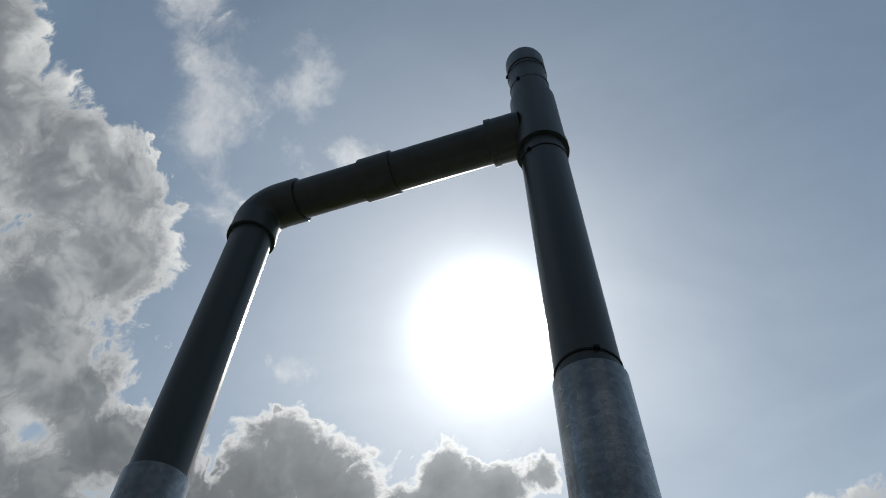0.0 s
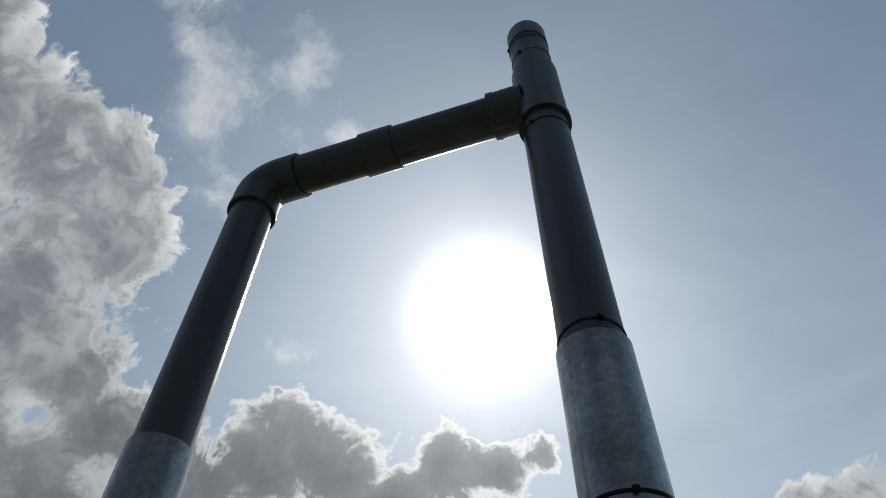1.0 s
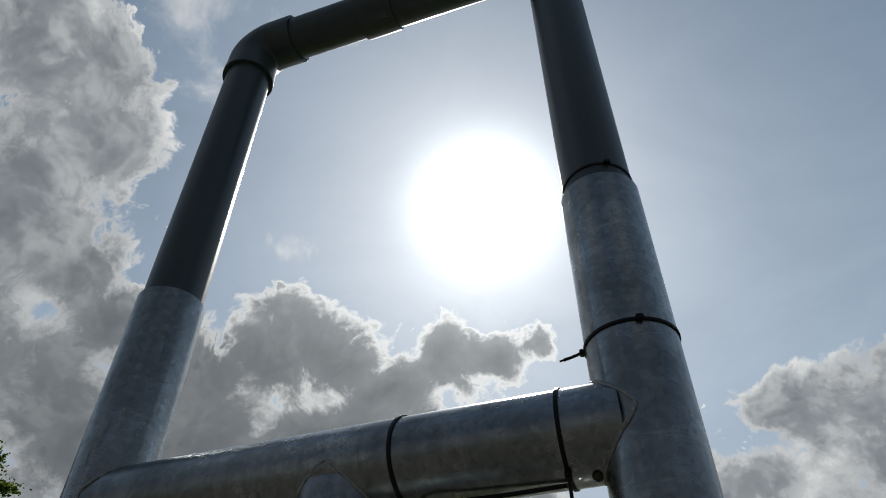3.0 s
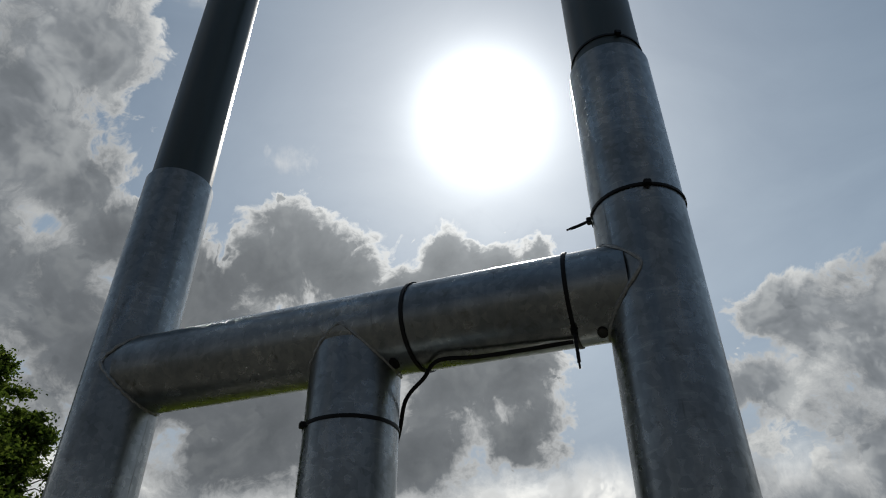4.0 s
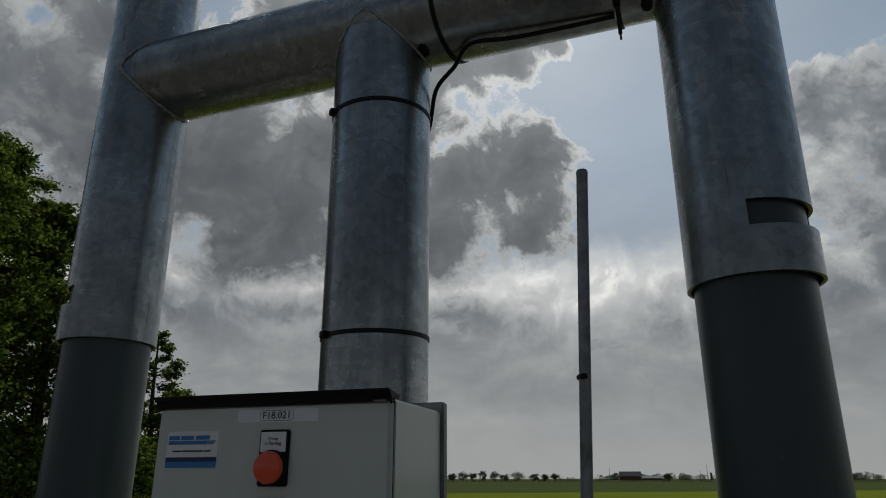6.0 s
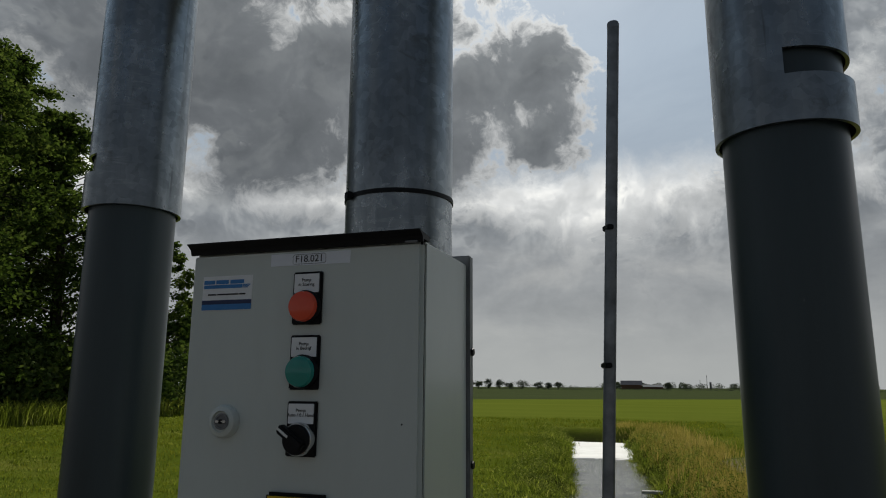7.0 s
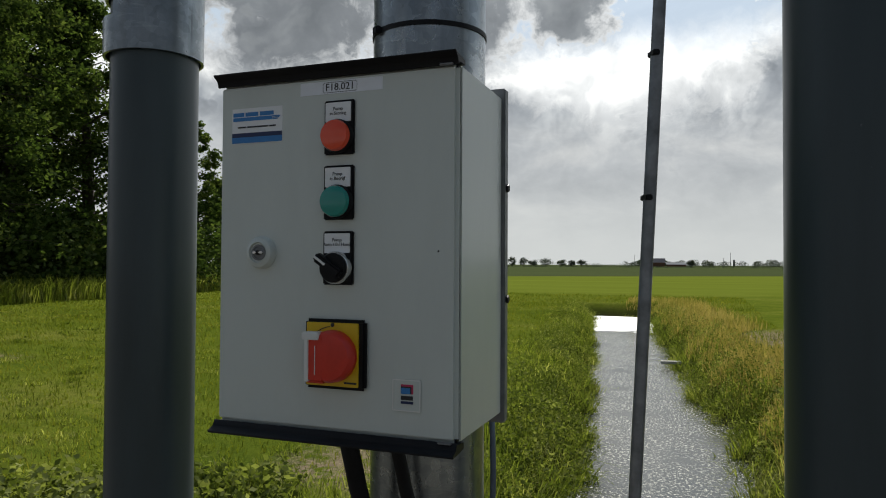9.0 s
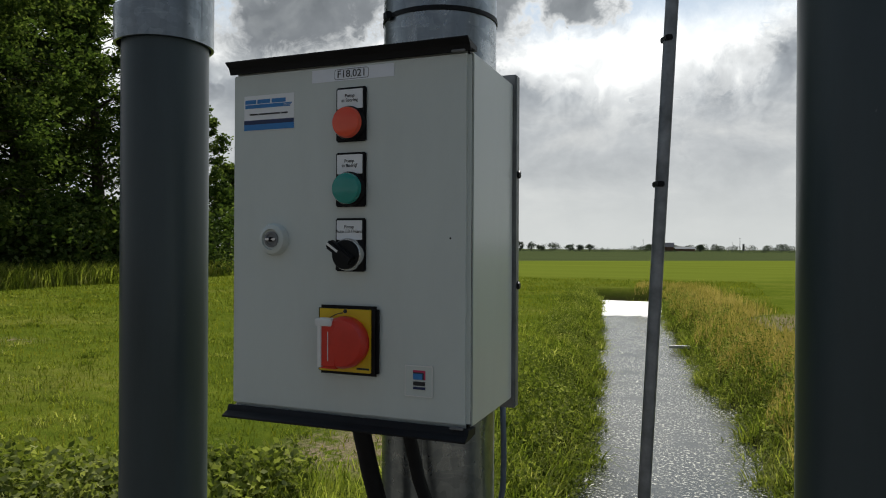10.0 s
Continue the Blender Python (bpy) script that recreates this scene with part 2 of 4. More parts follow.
GALV = material("galvanised_steel", galvanised, 0.4, 0.92)
PVC = material("grey_pvc", pvc, 0.36)
WELD = material("weld_bead", plain((0.30, 0.31, 0.31), 0.3, 220), 0.5, 0.7)
def matt_black(k, place, shader):
    k.put(shader.inputs["Specular IOR Level"], 0.18)
    return plain((0.009, 0.009, 0.010), 0.2)(k, place, shader)


BLACK = material("black_plastic", matt_black, 0.5)
RUBBER = material("black_rubber", matt_black, 0.6)
ENAMEL = material("light_grey_enamel", painted((0.605, 0.645, 0.605), 0.35), 0.34, 0.0, 0.15)
PLATE = material("grey_steel_plate", plain((0.20, 0.205, 0.21), 0.2), 0.5, 0.3)
RED = material("red_plastic", plain((0.62, 0.035, 0.018), 0.08), 0.3)
LENS_RED = material("red_lens", plain((0.80, 0.075, 0.022), 0.05), 0.18, 0.0, 0.5)
LENS_GREEN = material("green_lens", plain((0.006, 0.26, 0.215), 0.05), 0.18, 0.0, 0.5)
YELLOW = material("yellow_plastic", plain((0.70, 0.47, 0.012), 0.06), 0.4)
WHITE = material("white_plastic", plain((0.74, 0.74, 0.71), 0.05), 0.4)
PAPER = material("label_film", plain((0.83, 0.84, 0.84), 0.03), 0.35)
TAPE = material("label_tape", plain((0.80, 0.83, 0.88), 0.03), 0.22, 0.0, 0.3)
INK = material("printing_ink", plain((0.02, 0.02, 0.022), 0.1), 0.5)
BLUE = material("blue_print", plain((0.03, 0.20, 0.50), 0.08), 0.35)
NAVY = material("navy_print", plain((0.008, 0.022, 0.09), 0.08), 0.35)
PINK = material("magenta_print", plain((0.50, 0.03, 0.10), 0.08), 0.35)
SILVER = material("bright_metal", plain((0.62, 0.62, 0.62), 0.1), 0.25, 1.0)
CABLE_GREY = material("blue_grey_sheath", plain((0.10, 0.13, 0.17), 0.15), 0.5)


def leafy(name, stops, clear=0.35, rough=0.5, scale=0.6):
    """Leaves or blades: each its own tone, with some light passing through."""
    m = bpy.data.materials.new(name)
    m.use_nodes = True
    k = Nodes(m.node_tree)
    place = k.add("ShaderNodeTexCoord").outputs["Object"]
    own = k.add("ShaderNodeNewGeometry").outputs["Random Per Island"]
    patch = k.noise(place, scale, 4.0, 0.6)
    tone = k.math("ADD", k.math("MULTIPLY", own, 0.50), k.span(patch, 0.33, 0.67, 0.0, 0.50))
    colour = k.ramp(tone, stops)
    shader = k.add("ShaderNodeBsdfDiffuse")
    k.put(shader.inputs["Color"], colour)
    k.put(shader.inputs["Roughness"], rough)
    through_leaf = k.add("ShaderNodeBsdfTranslucent")
    k.put(through_leaf.inputs[0], k.mix(1.0, colour, (1.5, 1.6, 0.7), "MULTIPLY"))
    both = k.add("ShaderNodeMixShader")
    k.put(both.inputs[0], clear)
    k.tree.links.new(shader.outputs[0], both.inputs[1])
    k.tree.links.new(through_leaf.outputs[0], both.inputs[2])
    k.tree.links.new(both.outputs[0], k.add("ShaderNodeOutputMaterial").inputs[0])
    return m


TREE_LEAF = leafy("tree_leaves", [(0.0, (0.020, 0.036, 0.012)), (0.5, (0.060, 0.092, 0.028)), (1.0, (0.19, 0.225, 0.090))], 0.30)
# distant leaves carry the air's haze in their colour, paler and greyer
HAZED_LEAF = leafy("hazed_far_foliage", [(0.0, (0.060, 0.074, 0.066)), (1.0, (0.105, 0.122, 0.104))], 0.15, 0.7, 0.05)
LAWN_BLADE = leafy("lawn_blades", [(0.0, (0.040, 0.060, 0.008)), (0.5, (0.104, 0.124, 0.015)), (1.0, (0.215, 0.200, 0.048))], 0.4, 0.5, 0.5)
BANK_BLADE = leafy("bank_grass", [(0.0, (0.034, 0.052, 0.010)), (0.38, (0.120, 0.152, 0.028)), (0.75, (0.24, 0.255, 0.070)), (1.0, (0.50, 0.47, 0.24))], 0.40, 0.45, 0.9)
DRY_BLADE = leafy("dry_grass", [(0.0, (0.11, 0.125, 0.026)), (0.45, (0.27, 0.215, 0.085)), (1.0, (0.46, 0.34, 0.20))], 0.35, 0.6, 0.7)
HERB_LEAF = leafy("herb_leaves", [(0.0, (0.030, 0.046, 0.011)), (0.5, (0.128, 0.155, 0.036)), (1.0, (0.34, 0.35, 0.15))], 0.3, 0.42, 1.5)
ROD_STEEL = material("dull_rod_steel", plain((0.24, 0.25, 0.26), 0.35, 45), 0.5, 0.5)
BARK = material("bark", plain((0.055, 0.045, 0.035), 0.4, 14), 0.9)


def soil(k, place, shader):
    parts_of = k.add("ShaderNodeSeparateXYZ")
    k.put(parts_of.inputs[0], place)
    x, y = parts_of.outputs[0], parts_of.outputs[1]
    broad_patch = k.noise(place, 0.35, 5.0, 0.6)
    fine_patch = k.noise(place, 7.0, 6.0, 0.7)
    tuft = k.noise(place, 38.0, 4.0, 0.7)
    mixed = k.math("ADD", k.math("MULTIPLY", broad_patch, 0.6), k.math("MULTIPLY", fine_patch, 0.4))
    lawn = k.ramp(mixed, [(0.33, (0.050, 0.074, 0.009)), (0.5, (0.104, 0.128, 0.014)), (0.68, (0.190, 0.182, 0.042))])
    mown = k.noise(stretched(k, place, 0.5, 2.6, 1), 1.0, 4.0, 0.65, 0.4)
    lawn = k.mix(k.span(mown, 0.52, 0.70, 0.0, 0.6), lawn, (0.048, 0.072, 0.010))
    lawn = k.mix(k.span(tuft, 0.35, 0.7, 0.55, 0.0), lawn, (0.030, 0.050, 0.006))
    rows = k.noise(stretched(k, place, 0.02, 0.25, 1), 1.0, 4.0, 0.6)
    meadow = k.ramp(rows, [(0.3, (0.088, 0.112, 0.014)), (0.7, (0.116, 0.140, 0.020))])
    olive = k.ramp(rows, [(0.3, (0.038, 0.050, 0.020)), (0.7, (0.060, 0.074, 0.030))])
    slope = k.math("ADD", y, k.math("MULTIPLY", x, -0.75))
    slope = k.math("ADD", slope, k.math("MULTIPLY", broad_patch, 4.0))
    colour = k.mix(k.span(slope, 30.0, 42.0), lawn, meadow)
    far_line = k.math("ADD", y, k.math("MULTIPLY", x, -0.76))
    colour = k.mix(k.span(far_line, 99.0, 101.0), colour, olive)
    bare = k.math("MULTIPLY", k.span(k.vec("DISTANCE", place, (-2.1, 4.0, 0.0)), 0.35, 0.75, 1.0, 0.0), k.span(fine_patch, 0.4, 0.55))
    worn = k.span(k.vec("DISTANCE", place, (-10.2, 7.2, 0.0)), 0.2, 0.7, 1.0, 0.0)
    bare = k.math("MAXIMUM", bare, k.math("MULTIPLY", worn, k.span(fine_patch, 0.45, 0.6)))
    trod = k.span(k.vec("DISTANCE", k.vec("MULTIPLY", place, (1.0, 0.45, 1.0)), (1.85, 6.65, 0.0)), 0.6, 1.1, 1.0, 0.0)
    bare = k.math("MAXIMUM", bare, k.math("MULTIPLY", trod, k.span(fine_patch, 0.35, 0.5)))
    colour = k.mix(bare, colour, k.ramp(tuft, [(0.3, (0.11, 0.085, 0.055)), (0.7, (0.23, 0.19, 0.12))]))
    # earth added below the stand, mostly out of view, to tone the pipes' reflections
    added_earth = k.ramp(fine_patch, [(0.3, (0.062, 0.058, 0.048)), (0.7, (0.125, 0.119, 0.103))])
    colour = k.mix(k.span(k.math("ADD", y, fine_patch), 2.6, 3.2, 1.0, 0.0), colour, added_earth)
    wet = k.span(parts_of.outputs[2], -0.52, -0.15, 0.85, 0.0)
    colour = k.mix(wet, colour, (0.030, 0.028, 0.016))
    bump(k, shader, k.math("ADD", tuft, fine_patch), 0.7, 0.03)
    return colour


GROUND = matte("grassland", soil)


def ditch_water(k, place, shader):
    ripple = k.noise(stretched(k, place, 9, 5, 1), 1.0, 5.0, 0.62, 0.4)
    small = k.noise(place, 42.0, 3.0, 0.6)
    fleck = k.noise(place, 30.0, 5.0, 0.75)
    scum = k.noise(place, 1.6, 5.0, 0.65)
    place_xyz = k.add("ShaderNodeSeparateXYZ")
    k.put(place_xyz.inputs[0], place)
    along_y = k.math("ADD", place_xyz.outputs[1], k.math("MULTIPLY", scum, 1.5))
    bump(k, shader, k.math("ADD", ripple, k.math("MULTIPLY", small, 0.35)), k.span(along_y, 20.6, 22.4, 0.28, 0.02), 0.012)
    # pale flecks: floating weed, and sky glints painted into the colour
    weed_and_glints = k.math("MULTIPLY", k.math("MULTIPLY", k.span(fleck, 0.545, 0.61), k.span(scum, 0.30, 0.52)), k.span(along_y, 20.6, 22.4, 1.0, 0.0))
    colour = k.mix(weed_and_glints, (0.040, 0.043, 0.038), (0.46, 0.46, 0.38))
    film = k.span(along_y, 21.3, 21.7)
    colour = k.mix(film, colour, k.ramp(scum, [(0.3, (0.62, 0.62, 0.56)), (0.7, (0.74, 0.74, 0.69))]))
    k.put(shader.inputs["Roughness"], k.span(k.math("MAXIMUM", weed_and_glints, film), 0.0, 1.0, 0.10, 0.55))
    k.put(shader.inputs["IOR"], 1.33)
    return colour


WATER = material("ditch_water", ditch_water, 0.1)
BOARD = material("weathered_board", plain((0.42, 0.41, 0.38), 0.3, 30), 0.8)
ROOFING = matte("pale_roofing", plain((0.20, 0.205, 0.21), 0.1, 0.5))
BRICKWORK = matte("dull_brickwork", plain((0.17, 0.10, 0.07), 0.25, 2.0))
TILES = matte("grey_roof_tiles", plain((0.10, 0.10, 0.11), 0.2, 2.0))

# ---- building helpers ----


def thing(name, base, label, category, group="", kind=""):
    ob = new(name)
    ob.location = base
    ob.empty_display_size = 0.1
    return tagged(ob, label, category, group, kind)


def link_mesh(name, data, mat, parent=None, label=""):
    """One mesh object, its vertices in world metres, under a thing or a part."""
    ob = new(name, data)
    if mat:
        data.materials.append(mat)
    if parent:
        ob.parent = parent
        if parent.type == "EMPTY":
            ob.matrix_parent_inverse = Matrix.Translation(-Vector(parent.location))
    if label:
        ob["label"] = label
    return ob


def part(name, bm, mat, parent=None, label="", smooth=True):
    data = bpy.data.meshes.new(name)
    bmesh.ops.recalc_face_normals(bm, faces=bm.faces)
    bm.to_mesh(data)
    bm.free()
    if smooth:
        for p in data.polygons:
            p.use_smooth = True
        data.set_sharp_from_angle(angle=radians(38))
    return link_mesh(name, data, mat, parent, label)


def quick_mesh(name, verts, faces):
    """A mesh from numpy arrays; all faces with as many corners."""
    data = bpy.data.meshes.new(name)
    count, corners = faces.shape
    data.vertices.add(len(verts))
    data.vertices.foreach_set("co", np.asarray(verts, np.float32).ravel())
    data.loops.add(count * corners)
    data.loops.foreach_set("vertex_index", np.asarray(faces, np.int32).ravel())
    data.polygons.add(count)
    data.polygons.foreach_set("loop_start", np.arange(0, count * corners, corners, dtype=np.int32))
    data.update(calc_edges=True)
    data.validate()
    return data


def box(bm, x0, x1, y0, y1, z0, z1, bevel=0.0, m=None, seg=2):
    made = bmesh.ops.create_cube(bm, size=1.0)["verts"]
    for v in made:
        v.co = Vector(((x0 + x1) / 2 + v.co.x * (x1 - x0), (y0 + y1) / 2 + v.co.y * (y1 - y0), (z0 + z1) / 2 + v.co.z * (z1 - z0)))
    if bevel:
        edges = list({e for v in made for e in v.link_edges})
        made = list({v for f in bmesh.ops.bevel(bm, geom=edges, offset=bevel, segments=seg, affect="EDGES")["faces"] for v in f.verts} | {v for v in made if v.is_valid})
    if m is not None:
        bmesh.ops.transform(bm, matrix=m, verts=made)
    return bm


def one_box(*args, **kw):
    return box(bmesh.new(), *args, **kw)


def lathe(profile, seg=64, m=None, bm=None, closed=False):
    """Turns (radius, height) points round z."""
    bm = bm or bmesh.new()
    rings = []
    for r, z in profile:
        rings.append([bm.verts.new((r * math.cos(2 * math.pi * i / seg), r * math.sin(2 * math.pi * i / seg), z)) for i in range(seg)])
    pairs = list(zip(rings, rings[1:]))
    if closed:
        pairs.append((rings[-1], rings[0]))
    for a, b in pairs:
        for i in range(seg):
            j = (i + 1) % seg
            bm.faces.new((a[i], a[j], b[j], b[i]))
    if not closed:
        for r, flip in ((rings[0], True), (rings[-1], False)):
            bm.faces.new(list(reversed(r)) if flip else r)
    if m is not None:
        bmesh.ops.transform(bm, matrix=m, verts=[v for r in rings for v in r])
    return bm


def pipe_shell(radius, wall, z0, z1, m=None, seg=72, bm=None):
    """An open pipe with wall thickness and slightly broken rims."""
    e = 0.0008
    return lathe([(radius - wall, z0), (radius - e, z0), (radius, z0 + e), (radius, z1 - e), (radius - e, z1), (radius - wall, z1)], seg, m, bm, closed=True)


def sweep(points, radius, seg=10, bm=None):
    """A round tube along points; radius may be a list."""
    bm = bm or bmesh.new()
    points = [Vector(p) for p in points]
    radii = radius if isinstance(radius, (list, tuple)) else [radius] * len(points)
    side = None
    rings = []
    for i, p in enumerate(points):
        along = (points[min(i + 1, len(points) - 1)] - points[max(i - 1, 0)]).normalized()
        if side is None:
            side = along.orthogonal().normalized()
        side = (side - along * side.dot(along)).normalized()
        other = along.cross(side)
        rings.append([bm.verts.new(p + (side * math.cos(2 * math.pi * j / seg) + other * math.sin(2 * math.pi * j / seg)) * radii[i]) for j in range(seg)])
    for a, b in zip(rings, rings[1:]):
        for j in range(seg):
            bm.faces.new((a[j], a[(j + 1) % seg], b[(j + 1) % seg], b[j]))
    bm.faces.new(list(reversed(rings[0])))
    bm.faces.new(rings[-1])
    return bm


def glide(points, steps=8):
    """A smooth line through points."""
    ps = [Vector(p) for p in points]
    ps = [ps[0] * 2 - ps[1], *ps, ps[-1] * 2 - ps[-2]]
    line = []
    for a, b, c, d in zip(ps, ps[1:], ps[2:], ps[3:]):
        for i in range(steps):
            t = i / steps
            line.append(0.5 * ((2 * b) + (c - a) * t + (2 * a - 5 * b + 4 * c - d) * t * t + (3 * b - a - 3 * c + d) * t ** 3))
    return [*line, ps[-2]]


def lettering(body, size, x, z, y, parent, mat=None, name="lettering", align="CENTER"):
    """Words as a thin raised mesh on a face that looks towards -y."""
    curve = bpy.data.curves.new("words", "FONT")
    curve.body, curve.size, curve.align_x, curve.align_y, curve.extrude, curve.resolution_u = body, size, align, "CENTER", 0.00015, 3
    curve.space_line = 0.95
    temp = new("words", curve)
    data = bpy.data.meshes.new_from_object(temp.evaluated_get(bpy.context.evaluated_depsgraph_get()))
    bpy.data.objects.remove(temp)
    data.transform(Matrix.Translation((x, y, z)) @ Matrix.Rotation(radians(90), 4, "X"))
    data.materials.clear()
    data.name = name
    return link_mesh(name, data, mat or INK, parent)


# ---- ground, ditch and distance ----
WATER_Z = -0.5


def ditch_reach(x, y):
    """Distance past the water's edge; negative over the water."""
    wander = 0.07 * np.sin(y * 1.7) + 0.05 * np.sin(y * 3.9 + 1.0) + 0.03 * np.sin(y * 8.3 + x)
    half = 0.69 + 0.0075 * y + wander
    middle = 0.83 - 0.1315 * y + 0.04 * np.sin(y * 0.9)
    return np.maximum(np.maximum(np.abs(x - middle) - half, (y - 26.8) * 0.8), (2.7 - y) * 0.8)


def ground_z(x, y):
    d = ditch_reach(x, y)
    t = np.clip((d + 0.35) / 1.15, 0, 1)
    z = -0.82 + 0.82 * t * t * (3 - 2 * t)
    near = np.exp(-((x + 2) / 40.0) ** 2 - ((y - 10) / 40.0) ** 2)
    return z + near * (0.035 * np.sin(x * 0.55 + 1) * np.cos(y * 0.43) + 0.02 * np.sin(x * 1.9 + y * 1.3)) * np.clip(d, 0, 1)


def steps(*stretches):
    """Coordinates in stretches (start, end, count)."""
    out = []
    for a, b, count in stretches:
        out += list(np.linspace(a, b, count, endpoint=False))
    return np.array(out + [stretches[-1][1]])


gx = steps((-2600, -300, 10), (-300, -60, 14), (-60, -9, 50), (-9, 5, 150), (5, 20, 30), (20, 300, 16), (300, 2600, 10))
gy = steps((-400, -40, 8), (-40, -1, 16), (-1, 12, 120), (12, 30, 110), (30, 130, 40), (130, 600, 14), (600, 4200, 12))
mx, my = np.meshgrid(gx, gy)
mz = ground_z(mx, my)
cols, rows_n = len(gx), len(gy)
index = np.arange(cols * rows_n).reshape(rows_n, cols)
quads = np.stack([index[:-1, :-1], index[:-1, 1:], index[1:, 1:], index[1:, :-1]], -1).reshape(-1, 4)
ground_mesh = quick_mesh("ground", np.stack([mx, my, mz], -1).reshape(-1, 3), quads)
for p in ground_mesh.polygons:
    p.use_smooth = True
tagged(link_mesh("ground", ground_mesh, GROUND), "mown grassland with a ditch cut through it", "ground", kind="structure")

wx, wy = steps((-5, 3, 40)), steps((2.2, 28.2, 80))
mx, my = np.meshgrid(wx, wy)
index = np.arange(len(wx) * len(wy)).reshape(len(wy), len(wx))
quads = np.stack([index[:-1, :-1], index[:-1, 1:], index[1:, 1:], index[1:, :-1]], -1).reshape(-1, 4)
tagged(link_mesh("water", quick_mesh("water", np.stack([mx, my, np.full_like(mx, WATER_Z)], -1).reshape(-1, 3), quads), WATER),
       "sunlit ditch water flecked with floating weed and painted glints", "water", kind="structure")

# ---- the galvanised frame ----
LEFT, RIGHT, MIDDLE = Vector((-0.4504, 0.2516, 0)), Vector((0.4694, 0.2089, 0)), Vector((0.0069, 0.2327, 0))
STEEL, PLASTIC = 0.0699, 0.0628
ALONG = (RIGHT - LEFT).normalized()
SPAN = (RIGHT - LEFT).length
BAR_Z, TOP_Z = 2.258, 3.7075


def lying(origin):
    """The pose that lays a z-axis pipe along the frame, starting at origin."""
    across = Vector((0, 0, 1)).cross(ALONG)
    return Matrix.Translation(origin) @ Matrix((Vector((0, 0, 1)), across, ALONG)).transposed().to_4x4()


def slotted_tube(centre, z0, z1, slot_from, slot_to, slot_z0, slot_z1):
    """A steel tube with one rectangular slot, slot angles in degrees round z."""
    bm = bmesh.new()
    angles = [radians(a) for a in np.arange(0, 360, 5)]
    for a in (slot_from, slot_to):
        a = radians(a % 360)
        nearest = min(range(len(angles)), key=lambda i: abs(angles[i] - a))
        angles[nearest] = a
    heights = [z0, slot_z0, slot_z1] + [slot_z1 + (z1 - slot_z1) * i / 10 for i in range(1, 11)]
    count = len(angles)

    def shell(radius):
        out = []
        for level, z in enumerate(heights):
            ring_verts = []
            for a in angles:
                share = ((a - radians(slot_from)) % (2 * math.pi)) / (radians(slot_to - slot_from) % (2 * math.pi))
                flare = 0.0035 * math.sin(math.pi * share) if level < 2 and share < 1 else 0.0
                ring_verts.append(bm.verts.new((centre.x + (radius + flare) * math.cos(a), centre.y + (radius + flare) * math.sin(a), z)))
            out.append(ring_verts)
        return out

    def in_slot(i):
        middle = (angles[i] + ((angles[(i + 1) % count] - angles[i]) % (2 * math.pi)) / 2)
        return (middle - radians(slot_from)) % (2 * math.pi) < (radians(slot_to - slot_from)) % (2 * math.pi)

    outer, inner = shell(STEEL), shell(STEEL - 0.004)
    for k in range(len(heights) - 1):
        for i in range(count):
            j = (i + 1) % count
            if k == 1 and in_slot(i):
                bm.faces.new((outer[1][i], outer[1][j], inner[1][j], inner[1][i]))
                bm.faces.new((outer[2][i], outer[2][j], inner[2][j], inner[2][i]))
                if not in_slot((i - 1) % count):
                    bm.faces.new((outer[1][i], outer[2][i], inner[2][i], inner[1][i]))
                if not in_slot(j):
                    bm.faces.new((outer[1][j], outer[2][j], inner[2][j], inner[1][j]))
                continue
            bm.faces.new((outer[k][i], outer[k][j], outer[k + 1][j], outer[k + 1][i]))
            bm.faces.new((inner[k][i], inner[k][j], inner[k + 1][j], inner[k + 1][i]))
    for i in range(count):
        j = (i + 1) % count
        bm.faces.new((outer[0][i], outer[0][j], inner[0][j], inner[0][i]))
        bm.faces.new((outer[-1][i], outer[-1][j], inner[-1][j], inner[-1][i]))
    return bm


def saddle(origin, run, other, radius, bead, start=0.0, stop=360.0):
    """The weld bead where a tube along run meets a tube along other; both of nearly one radius."""
    side = run.cross(other).normalized()
    line = []
    for i in range(97):
        a = radians(start + (stop - start) * i / 96)
        u, v = math.cos(a), math.sin(a)
        reach = math.sqrt(max(0.0, (radius + 0.0006) ** 2 - (radius * v) ** 2))
        wobble = 1 + 0.012 * math.sin(i * 1.9) + 0.008 * math.sin(i * 4.3)
        line.append(origin + other * (u * radius * wobble) + side * (v * radius * wobble) + run * reach)
    return sweep(line, [bead * (0.8 + 0.35 * math.sin(i * 2.7) ** 2) for i in range(97)], 6)


frame_thing = thing("pipe_stand", (0.0069, 0.2327, 0), "welded galvanised steel pipe stand on one post", "pipe stand")
part("riser", slotted_tube(LEFT, 1.803, 2.702, 170, 258, 1.856, 1.884), GALV, frame_thing)
part("riser", slotted_tube(RIGHT, 1.806, 2.709, 266.5, 372, 1.8565, 1.8855), GALV, frame_thing)
part("crossbar", pipe_shell(STEEL - 0.0004, 0.004, 0.03, SPAN - 0.03, lying(LEFT + Vector((0, 0, BAR_Z)))), GALV, frame_thing)
part("post", pipe_shell(STEEL + 0.0006, 0.004, -0.3, BAR_Z - 0.03, Matrix.Translation(MIDDLE)), GALV, frame_thing)
UP = Vector((0, 0, 1))
# thin raised strip down the front of the post, below the cabinet
strip_at = MIDDLE + Vector((STEEL * math.sin(radians(4)), -STEEL * math.cos(radians(4)), 0))
part("post_strip", sweep([strip_at + UP * (0.02 + 1.31 * i / 40) + Vector((0.0004 * math.sin(i * 1.7), 0, 0)) for i in range(41)], 0.0024, 8), WELD, frame_thing, "thin raised lengthwise strip")
part("weld_bead", saddle(LEFT + UP * BAR_Z, ALONG, UP, STEEL, 0.0032), WELD, frame_thing)
